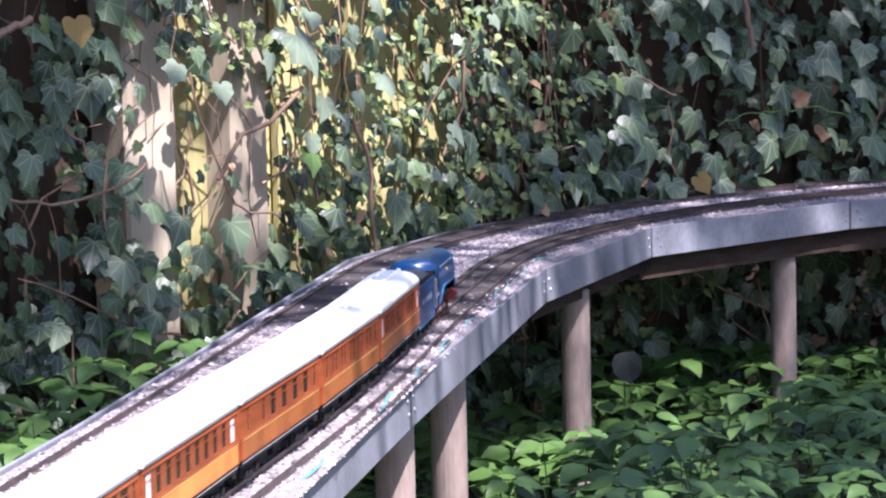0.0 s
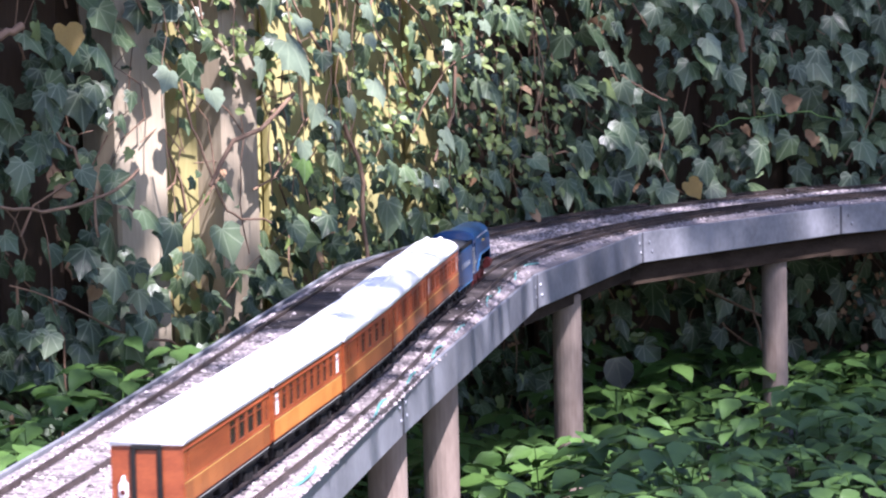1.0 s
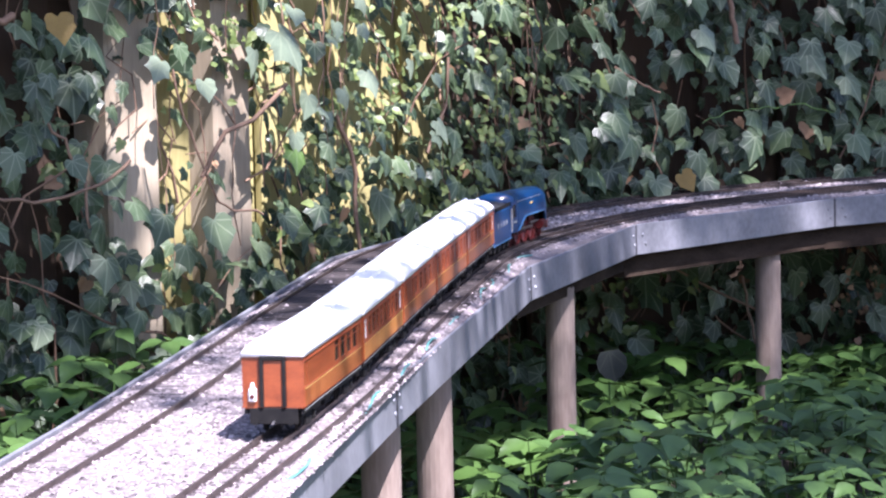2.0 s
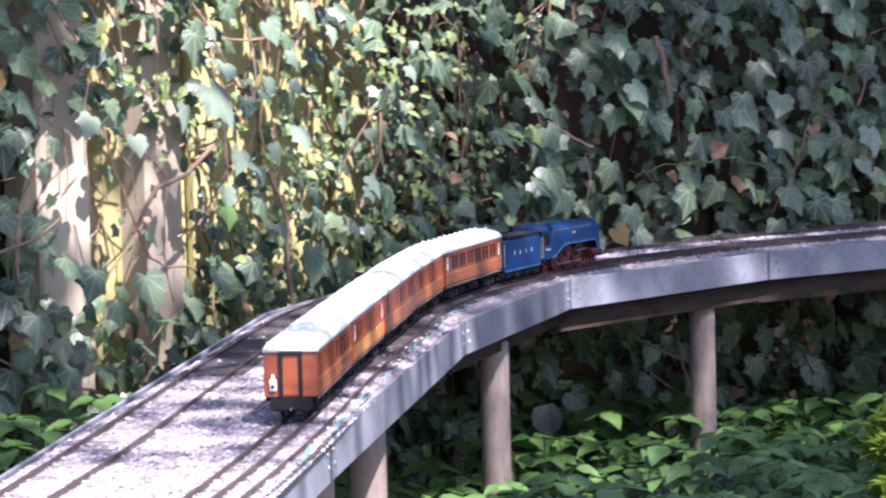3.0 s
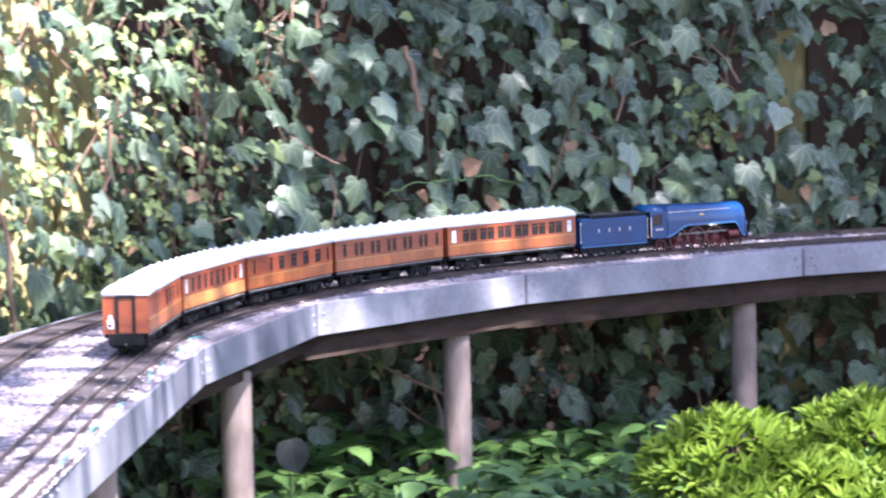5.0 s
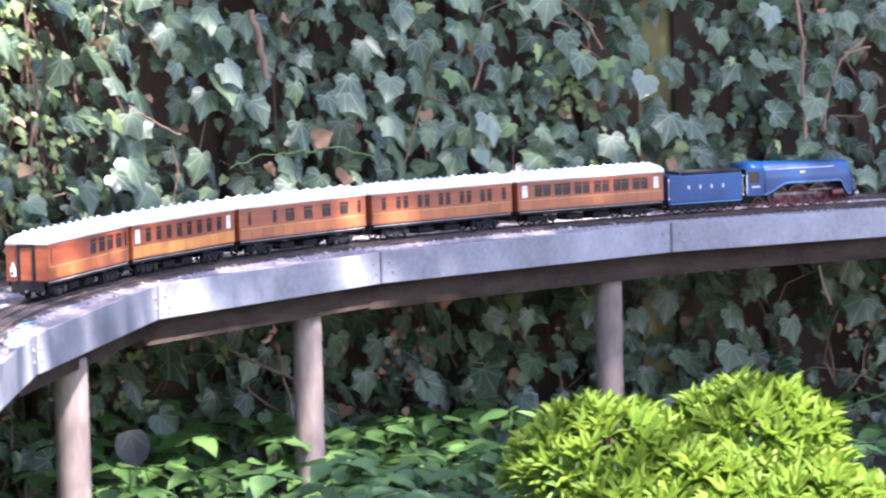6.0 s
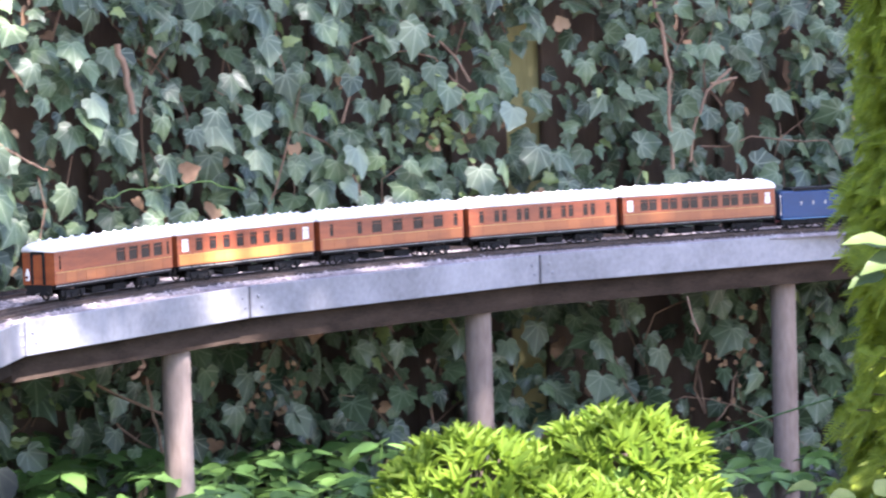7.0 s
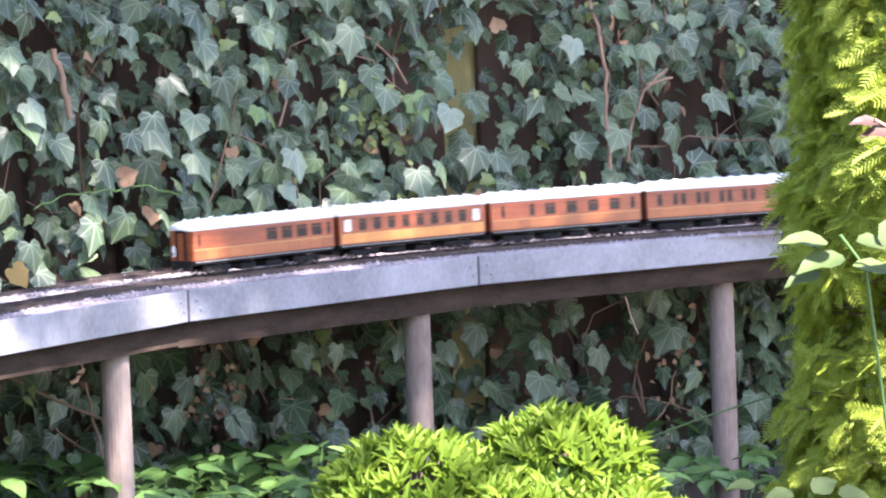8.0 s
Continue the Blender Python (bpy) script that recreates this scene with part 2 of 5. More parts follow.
BLADE = fan(mirrored([(0, 0.0, 0), (0.08, 0.25, 0.04), (0.125, 0.52, 0.05), (0.075, 0.8, 0.0), (0, 1.0, -0.12)]), (0, 0.5, 0.0))
ROUND = fan(mirrored([(0, 0.0, 0), (0.3, 0.02, 0.03), (0.47, 0.3, 0.06), (0.44, 0.6, 0.05), (0.28, 0.82, 0.03), (0.12, 0.9, 0.0), (0, 1.0, -0.05)]), (0, 0.45, 0.0))


def facing(at, normal, tip, size, twist=0.0, flat=1.0):
    """The pose of a leaf at a place, its face along normal, its tip pointing along tip."""
    z = Vector(normal).normalized()
    y = Vector(tip)
    y = (y - z * y.dot(z)).normalized()
    x = y.cross(z)
    m = Matrix((x, y, z)).transposed().to_4x4()
    return Matrix.Translation(at) @ m @ pose(0, 0, 0, 0, twist, 0) @ Matrix.Diagonal((size, size, size * flat, 1))


def rnd(a, b):
    return random.uniform(a, b)


# ---- the line's plan ----
DECK = 0.55


def deck_z(x, y):
    return DECK + 0.0115 * x + 0.0056 * (y - 4.5)


# a straight, then three bends of slightly different radius, then straight on
START_X, H0 = -0.182, 0.145
BENDS = [(1.982, 2.904, 2.079), (2.904, 3.535, 1.55), (3.535, 5.1, 2.449)]


def sway(s):
    """How far the rails wander sideways on the straight, laid by hand."""
    return sum(float(np.interp(s + d, (-1.6, -0.3, 0.5, 0.8, 1.3), (-0.04, -0.014, 0.0145, 0.010, 0.0))) for d in (-0.2, 0.0, 0.2)) / 3


def line(s, off=0.0):
    """A place on the line: s metres along the near side of the coaches, off metres to its right. Gives x, y and heading from +y."""
    x, y, h = START_X, 3.0, H0
    off += sway(s) * min(1.0, max(0.0, (0.043 - off) / 0.03)) * min(1.0, max(0.0, (off + 0.29) / 0.1))
    a = min(s, BENDS[0][0])
    x, y = x + a * math.sin(h), y + a * math.cos(h)
    for start, end, r in BENDS:
        if s > start:
            d = (min(s, end) - start) / r
            x, y = x + r * (math.cos(h) - math.cos(h + d)), y + r * (math.sin(h + d) - math.sin(h))
            h += d
    last = BENDS[-1][1]
    if s > last:
        x, y = x + (s - last) * math.sin(h), y + (s - last) * math.cos(h)
    return x + off * math.cos(h), y - off * math.sin(h), h


BED = 0.006  # the top of the packed grit, above the deck's edge
RAIL_TOP = 0.0130
PITCH = 0.3615  # from coach to coach
CENTRE = -0.032  # the train's middle, from the near side of the coaches


def gone(t):
    """How far the train's rear has come along the line at a time; it gathers speed a little and then runs evenly."""
    return -0.303 + 0.529 * (t - 1) + 0.003 * (t - 1) ** 2 - 0.003 * max(0.0, t - 6.2) ** 2


def vehicle_pose(t, along, reach):
    """Where a vehicle stands at a time: its middle is `along` metres before the train's rear, its wheels `reach` from its middle."""
    s = gone(t) + along
    ax, ay, _ = line(s - reach, CENTRE)
    bx, by, _ = line(s + reach, CENTRE)
    a, b = Vector((ax, ay, deck_z(ax, ay) + RAIL_TOP)), Vector((bx, by, deck_z(bx, by) + RAIL_TOP))
    f = (b - a).normalized()
    r = f.cross(Vector((0, 0, 1))).normalized()
    m = Matrix((r, f, r.cross(f))).transposed().to_4x4()
    return Matrix.Translation((a + b) / 2) @ m

# ---- ground ----
bm = bmesh.new()
bmesh.ops.create_grid(bm, x_segments=60, y_segments=60, size=1.0)
for v in bm.verts:
    x, y = v.co.x, v.co.y
    v.co = Vector((1.0 + 400 * x * abs(x) ** 2, 5.0 + 400 * y * abs(y) ** 2, 0))
    near = max(0.0, 1 - (v.co - Vector((1, 5, 0))).length / 8)
    v.co.z = 0.04 * near * noise.noise(v.co * 2.3)
ground = mesh_object("ground", bm, "soil", smooth=True)
tagged(ground, "dark bare garden soil under the plants", "ground", kind="structure")

# ---- fence behind the ivy ----
WALL = [(-1.9, 4.1), (-0.45, 5.35), (0.3, 6.35), (1.2, 6.9), (3.6, 7.45), (5.5, 7.6)]


def wall_at(u):
    """A place on the fence, u metres along it: x, y and the way along it."""
    for (ax, ay), (bx, by) in zip(WALL, WALL[1:]):
        d = math.hypot(bx - ax, by - ay)
        if u <= d or (bx, by) == WALL[-1]:
            return ax + (bx - ax) * u / d, ay + (by - ay) * u / d, Vector(((bx - ax) / d, (by - ay) / d, 0))
        u -= d


WALL_LENGTH = sum(math.hypot(b[0] - a[0], b[1] - a[1]) for a, b in zip(WALL, WALL[1:]))
fence = empty("fence", *WALL[0], 0)
tagged(fence, "weathered timber garden fence of upright boards, overgrown with ivy", "fence", kind="structure")


def fence_board(u, width, behind):
    x, y, d = wall_at(u)
    back = Vector((-d.y, d.x, 0))
    h = 1.75 + rnd(-0.01, 0.01)
    bm = boxed(-width / 2, width / 2, 0.0, 0.02, 0.02, h, bevel=0.003)
    # sunlit stretches get the bright board colour, the rest the shade-dark one
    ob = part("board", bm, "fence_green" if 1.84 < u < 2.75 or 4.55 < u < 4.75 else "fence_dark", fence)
    p = Vector((x, y, 0)) + back * (0.06 + 0.024 * behind + rnd(0, 0.003))
    ob.matrix_basis = Matrix.Translation(p - Vector((*WALL[0], 0))) @ Matrix.Rotation(math.atan2(d.y, d.x) + rnd(-0.01, 0.01), 4, "Z")


u, row = 0.06, 0
while u < WALL_LENGTH:
    fence_board(u, rnd(0.134, 0.138), row % 2)
    u += 0.112
    row += 1


def fence_post(u, w, behind):
    x, y, d = wall_at(u)
    bm = boxed(-w / 2, w / 2, -w / 2, w / 2, -0.3, 1.8, bevel=0.006)
    ob = part("fence_post", bm, "fence", fence, "square sawn fence post")
    x, y = x - d.y * behind, y + d.x * behind
    ob.matrix_basis = pose(x - WALL[0][0], y - WALL[0][1], 0, 0, 0, math.degrees(math.atan2(d.y, d.x)))


for u, w in ((0.35, 0.09), (1.787, 0.11), (2.02, 0.1), (3.5, 0.09), (5.2, 0.09), (6.7, 0.09)):
    fence_post(u, w, 0.0 if 1.7 < u < 2.1 else 0.16)

for u in (1.914, 3.164, 4.219, 6.681):
    x, y, d = wall_at(u)
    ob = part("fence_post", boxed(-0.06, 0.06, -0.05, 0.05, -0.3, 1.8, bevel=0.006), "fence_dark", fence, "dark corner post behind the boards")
    ob.matrix_basis = pose(x - d.y * 0.17 - WALL[0][0], y + d.x * 0.17 - WALL[0][1], 0, 0, 0, math.degrees(math.atan2(d.y, d.x)) + 8)
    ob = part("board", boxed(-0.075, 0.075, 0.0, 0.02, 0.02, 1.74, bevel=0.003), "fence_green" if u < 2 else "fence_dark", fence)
    ob.matrix_basis = pose(x - d.y * 0.032 - WALL[0][0], y + d.x * 0.032 - WALL[0][1], 0, 0, 0, math.degrees(math.atan2(d.y, d.x)) - 6)

# ---- raised deck ----
viaduct = empty("viaduct", 0, 0, 0)
tagged(viaduct, "raised railway deck with grey metal sides on round posts", "viaduct")
# front corners of the side panels; the panels are flat from corner to corner
FRONT = [(-0.70, -0.65), (-0.43, 1.15), (-0.05, 3.68), (0.167, 4.981), (0.396, 5.674), (0.840, 6.113), (1.480, 6.470), (2.19, 6.65), (2.92, 6.70), (3.7, 6.70)]
DEPTH = 0.054


# back corners follow the front ones across the deck's width
BACK = [(-1.07, -0.60), (-0.80, 1.2), (-0.43, 3.40), (-0.165, 5.245), (0.06, 5.84), (0.55, 6.32), (1.30, 6.80), (2.12, 6.99), (2.92, 7.05), (3.7, 7.05)]


def strip(pairs, z0, z1):
    """A solid band between two lines of corners, from z0 to z1 about the deck's height."""
    bm = bmesh.new()
    rows = []
    for (ax, ay), (bx, by) in pairs:
        rows.append([bm.verts.new((ax, ay, deck_z(ax, ay) + z0)), bm.verts.new((bx, by, deck_z(bx, by) + z0)),
                     bm.verts.new((bx, by, deck_z(bx, by) + z1)), bm.verts.new((ax, ay, deck_z(ax, ay) + z1))])
    for p, q in zip(rows, rows[1:]):
        for k in range(4):
            bm.faces.new((p[k], p[(k + 1) % 4], q[(k + 1) % 4], q[k]))
    bm.faces.new(rows[0][::-1])
    bm.faces.new(rows[-1])
    bmesh.ops.recalc_face_normals(bm, faces=bm.faces)
    return bm


def shrink(a, b, d):
    a, b = Vector(a), Vector(b)
    w = (b - a).normalized()
    return tuple(a + w * d), tuple(b - w * d)


part("deck_board", strip([shrink(f, b, 0.006) for f, b in zip(FRONT, BACK)], -0.02, 0.0004), "bed", viaduct, "deck top covered in fine grey grit")


bm = bmesh.new()
prev = None
for i in range(160):
    s = -1.6 + i * 0.045
    ring = []
    for o, z in ((-0.300, -0.001), (-0.287, BED), (0.032, BED), (0.043, -0.001)):
        x, y, h = line(s, o)
        ring.append(bm.verts.new((x, y, deck_z(x, y) + z)))
    if prev:
        for k in range(3):
            bm.faces.new((prev[k], prev[k + 1], ring[k + 1], ring[k]))
    prev = ring
part("grit_bed", bm, "bed", viaduct, "raised bed of packed grey grit")
# a darker strip under each track, from 1.5 metres along the line
for lo, hi in ((-0.066, 0.030), (-0.283, -0.183)):
    bm = bmesh.new()
    prev = None
    for i in range(84):
        s = 1.5 + i * 0.045
        ring = []
        for o, z in ((lo, BED - 0.002), (lo + 0.004, BED + 0.0007), (hi - 0.004, BED + 0.0007), (hi, BED - 0.002)):
            x, y, h = line(s, o)
            ring.append(bm.verts.new((x, y, deck_z(x, y) + z)))
        if prev:
            for k in range(3):
                bm.faces.new((prev[k], prev[k + 1], ring[k + 1], ring[k]))
        prev = ring
    part("track_bed", bm, "oily", viaduct, "dark grit under the rails")


def side_panel(a, b, name, out):
    """A flat sheet along one stretch of the deck's edge, a little proud of its neighbours at one end."""
    a, b = Vector(a), Vector(b)
    d = (b - a).normalized()
    n = Vector((d.y, -d.x)) * out
    bm = bmesh.new()
    vs = []
    for p, e in ((a + d * 0.0015, 0.0), (b - d * 0.0015, 0.0)):
        for o in (0.0, 0.005):
            q = p + n * o
            for z in (-DEPTH, 0.0045):
                vs.append(bm.verts.new((q.x, q.y, deck_z(p.x, p.y) + z)))
    for f in ((0, 1, 3, 2), (4, 6, 7, 5), (0, 4, 5, 1), (2, 3, 7, 6), (1, 5, 7, 3), (0, 2, 6, 4)):
        bm.faces.new([vs[k] for k in f])
    bmesh.ops.recalc_face_normals(bm, faces=bm.faces)
    bmesh.ops.bevel(bm, geom=list(bm.edges), offset=0.0008, segments=1, affect="EDGES")
    return part(name, bm, "zinc", viaduct)


def screw(p, n):
    bm = bmesh.new()
    cyl(bm, p, p + n * 0.0018, 0.0036, 0.0026, 10)
    part("screw", bm, "zinc", viaduct)


for a, b in zip(FRONT, FRONT[1:]):
    side_panel(a, b, "side_panel", 1)
    va, vb = Vector(a), Vector(b)
    d = (vb - va).normalized()
    n = Vector((d.y, -d.x, 0))
    for p in (va + d * 0.022, vb - d * 0.022):
        for z, k in ((-0.016, 0.0), (-0.034, 0.008)):
            q = p + d * k
            screw(Vector((q.x, q.y, deck_z(p.x, p.y) + z)) + n * 0.005, n)
for a, b, c in zip(FRONT, FRONT[1:], FRONT[2:]):
    va, vb, vc = Vector(a), Vector(b), Vector(c)
    d = ((vb - va).normalized() + (vc - vb).normalized()).normalized()
    bm = boxed(-0.0028, 0.0028, -0.0066, 0.004, -DEPTH + 0.001, 0.004, bevel=0.0006)
    ob = part("seam", bm, "seam", viaduct, "dark seam between two side panels")
    ob.matrix_basis = pose(vb.x, vb.y, deck_z(vb.x, vb.y), 0, 0, math.degrees(math.atan2(d.y, d.x)))
for a, b in zip(BACK, BACK[1:]):
    side_panel(a, b, "back_panel", -1)


def lerp(a, b, k):
    return a[0] + (b[0] - a[0]) * k, a[1] + (b[1] - a[1]) * k


LOW = [-0.05, -0.05, -0.05, -0.085, -0.098, -0.102, -0.1, -0.1, -0.1]
for low, (a, b), (c, d) in zip(LOW, zip(FRONT, FRONT[1:]), zip(BACK, BACK[1:])):
    for k, wide in ((0.055, 0.2), (0.6, 0.12)):
        p, q = lerp(a, c, k), lerp(b, d, k)
        p2, q2 = lerp(a, c, k + wide), lerp(b, d, k + wide)
        part("beam", strip([(p, p2), (q, q2)], low if k < 0.3 else low + 0.01, -0.0205), "beam", viaduct, "dark timber bearer")


def support(x, y, r=0.0265):
    top = deck_z(x, y) - (0.07 if y > 4.9 else 0.04)
    bm = bmesh.new()
    cyl(bm, (x, y, -0.2), (x, y, top), r * 1.02, r * 0.98, 24)
    bmesh.ops.bevel(bm, geom=[e for e in bm.edges if len(e.link_faces) == 2 and abs(e.verts[0].co.z - e.verts[1].co.z) < 1e-5], offset=0.002, segments=2, affect="EDGES")
    part("support_post", bm, "post", viaduct, "round grey-brown post", smooth=False)


SUPPORTS = [(-0.56, 0.5), (-0.30, 2.6), (-0.0687, 3.84), (0.003, 4.27), (0.2365, 5.32), (0.696, 6.045), (1.352, 6.465), (2.065, 6.69), (2.85, 6.76)]
for x, y in SUPPORTS:
    support(x, y)

# ---- ballast and wire ----
lv = [(-0.5, -0.4, 0), (0.5, -0.5, 0.05), (0.4, 0.5, 0), (-0.45, 0.45, 0.1), (-0.2, -0.2, 0.6), (0.3, 0.1, 0.55), (-0.1, 0.3, 0.5)]
lf = [(0, 1, 5, 4), (1, 2, 5), (2, 3, 6, 5), (3, 0, 4, 6), (4, 5, 6)]


def on_track(o):
    return -0.066 < o < 0.026 or -0.283 < o < -0.183


def on_deck(n, s0, s1, offs):
    out = []
    for _ in range(n):
        s = rnd(s0, s1)
        o = offs()
        if random.random() < (0.25 if s < 1.2 else 0.85 if s > 1.9 else 0.55) and on_track(o):
            continue
        x, y, h = line(s, o)
        out.append((x, y, o))
    return out


def spread():
    """More grit between the tracks and along the edges than between the rails."""
    k = random.random()
    if k < 0.14:
        return rnd(-0.185, -0.07)
    if k < 0.22:
        return rnd(0.022, 0.043)
    if k < 0.28:
        return rnd(-0.298, -0.27)
    return rnd(-0.28, 0.03)


mats = []
for x, y, o in on_deck(48000, -0.3, 5.2, spread):
    s = rnd(0.0034, 0.0074) * (1.6 if random.random() < 0.08 else 1.0)
    mats.append(pose(x, y, deck_z(x, y) + (BED - 0.001 if -0.287 < o < 0.032 else 0.0), rnd(-15, 15), rnd(-15, 15), rnd(0, 360)) @ Matrix.Diagonal((s, s * rnd(0.6, 1), s * rnd(0.5, 0.9), 1)))
v, f = clumps((lv, lf), mats)
stuff("ballast", v, f, "ballast", "loose pale pinkish-grey stone chippings on the deck", "gravel")


def curve_tube(name, pts, r, mat, parent=None, n=6):
    vs, fs = [], []
    tube(vs, fs, pts, [r] * len(pts), n)
    me = bpy.data.meshes.new(name)
    me.from_pydata([tuple(p) for p in vs], [], fs)
    me.materials.append(M[mat])
    for p in me.polygons:
        p.use_smooth = True
    ob = new(name, me)
    ob.parent = parent
    return ob


pts = []
for i in range(90):
    s = 0.0 + i * 0.028
    o = 0.030 + 0.014 * noise.noise(Vector((i * 0.21, 0, 0))) + 0.006 * noise.noise(Vector((i * 0.6, 3, 0)))
    x, y, h = line(s, o)
    pts.append((x, y, deck_z(x, y) + BED + -0.0015 + 0.011 * noise.noise(Vector((i * 0.23, 7, 0)))))
wire = curve_tube("cable", pts, 0.0018, "wire")
tagged(wire, "thin teal insulated wire lying loose along the deck's edge", "wire")

# ---- tracks ----


def track(name, rails, sleeper_span, label):
    root = empty(name)
    tagged(root, label, "track", group="railway tracks")
    for o in rails:
        bm = bmesh.new()
        prev = None
        for i in range(176):
            s = -1.6 + i * 0.04
            ring = []
            for dx, dz in ((-0.0024, BED), (0.0024, BED), (0.0008, BED + 0.0014), (0.0013, RAIL_TOP), (-0.0013, RAIL_TOP), (-0.0008, BED + 0.0014)):
                x, y, h = line(s, o + dx)
                ring.append(bm.verts.new((x, y, deck_z(x, y) + dz)))
            if prev:
                for k in range(6):
                    bm.faces.new((prev[k], prev[(k + 1) % 6], ring[(k + 1) % 6], ring[k]))
            prev = ring
        part("rail", bm, "rail", root, "tarnished metal rail")
    a, b = sleeper_span
    me = None
    for i in range(300):
        s = -0.2 + i * 0.0135
        x, y, h = line(s, (a + b) / 2)
        if me is None:
            bm = boxed(-(b - a) / 2, (b - a) / 2, -0.0034, 0.0034, BED - 0.003, BED + 0.0022, bevel=0.0006)
            ob = part("sleeper", bm, "sleeper", root)
            me = ob.data
        else:
            ob = new("sleeper", me)
            ob.parent = root
        ob.matrix_basis = pose(x, y, deck_z(x, y) + rnd(-0.0008, 0.0008) - (0.0028 if s < 1.3 else 0.0), 0, 0, -math.degrees(h) + rnd(-2, 2))
    bm = bmesh.new()
    for i in range(300, 410):
        x, y, h = line(-0.2 + i * 0.0135, (a + b) / 2)
        n = len(bm.verts)
        box(bm, -(b - a) / 2, (b - a) / 2, -0.0034, 0.0034, BED - 0.003, BED + 0.0022)
        bm.verts.ensure_lookup_table()
        bmesh.ops.transform(bm, matrix=pose(x, y, deck_z(x, y), 0, 0, -math.degrees(h)), verts=bm.verts[n:])
    tagged(part("far_track_rest", bm, "sleeper", root), "dark sleepers of the far stretch", kind="stuff")


track("mixed_gauge_track", (-0.048, -0.016, 0.016), (-0.064, 0.032), "dark sleepered three-rail track on grey chippings")
track("far_track", (-0.265, -0.201), (-0.281, -0.185), "dark sleepered two-rail track on grey chippings")

# ---- train ----
W, L, FLOOR, EAVE = 0.0345, 0.347, 0.0295, 0.0875


def side_with_openings(bm, x, windows, z0, z1, y0, y1, sill, head, thick=0.0016):
    """One coach side at x with openings: windows are (from, to) along y."""
    s = 1 if x > 0 else -1
    xa, xb = x - s * thick, x
    xa, xb = min(xa, xb), max(xa, xb)
    box(bm, xa, xb, y0, y1, z0, sill)
    box(bm, xa, xb, y0, y1, head, z1)
    at = y0
    for a, b in sorted(windows):
        if a > at:
            box(bm, xa, xb, at, a, sill, head)
        at = b
    box(bm, xa, xb, at, y1, sill, head)


def roof_mesh():
    bm = bmesh.new()
    rows = []
    n = 12
    for y, k in ((-L / 2 - 0.002, 0.78), (-L / 2 + 0.006, 0.95), (-L / 2 + 0.02, 1.0), (L / 2 - 0.02, 1.0), (L / 2 - 0.006, 0.95), (L / 2 + 0.002, 0.78)):
        row = []
        for i in range(n + 1):
            a = math.pi * i / n
            row.append(bm.verts.new(((W + 0.0012) * math.cos(a), y, EAVE + 0.0005 + 0.0185 * k * math.sin(a) ** 0.75)))
        rows.append(row)
    for p, q in zip(rows, rows[1:]):
        for i in range(n):
            bm.faces.new((p[i], p[i + 1], q[i + 1], q[i]))
        bm.faces.new((p[0], q[0], q[n], p[n]))
    bm.faces.new(rows[0])
    bm.faces.new(rows[-1][::-1])
    bmesh.ops.recalc_face_normals(bm, faces=bm.faces)
    return bm


def wheel_mesh(r, width, spokes, rim):
    bm = bmesh.new()
    cyl(bm, (-width / 2, 0, 0), (width / 2, 0, 0), r * 0.2, n=10)
    n = 24
    for k in range(n):
        a, b = 2 * math.pi * k / n, 2 * math.pi * (k + 1) / n
        vs = [bm.verts.new((x, q * math.cos(t), q * math.sin(t))) for x in (-width / 2, width / 2) for t in (a, b) for q in (r * rim, r)]
        for f in ((0, 1, 3, 2), (4, 6, 7, 5), (1, 5, 7, 3), (0, 2, 6, 4)):
            bm.faces.new([vs[i] for i in f])
    for k in range(spokes):
        t = 2 * math.pi * k / spokes
        cyl(bm, (0, 0.15 * r * math.cos(t), 0.15 * r * math.sin(t)), (0, rim * r * math.cos(t), rim * r * math.sin(t)), r * 0.07, n=5)
    return bm


def bogie(root, y):
    bm = bmesh.new()
    for s in (-1, 1):
        box(bm, s * 0.0235 - 0.002, s * 0.0235 + 0.002, y - 0.034, y + 0.034, 0.009, 0.0195, 0.0006)
        for q in (-0.022, 0.022):
            box(bm, s * 0.0265 - 0.0025, s * 0.0265 + 0.0025, y + q - 0.004, y + q + 0.004, 0.007, 0.0165, 0.0008)
        box(bm, s * 0.026 - 0.002, s * 0.026 + 0.002, y - 0.008, y + 0.008, 0.005, 0.0135, 0.0008)
    box(bm, -0.022, 0.022, y - 0.005, y + 0.005, 0.012, 0.019)
    b = part("bogie", bm, "black", root, "black four-wheeled bogie")
    for q in (-0.022, 0.022):
        for s in (-1, 1):
            w = part("wheel", wheel_mesh(0.0105, 0.0035, 8, 0.78), "black", b)
            w.matrix_basis = pose(s * 0.0175, y + q, 0.0105)


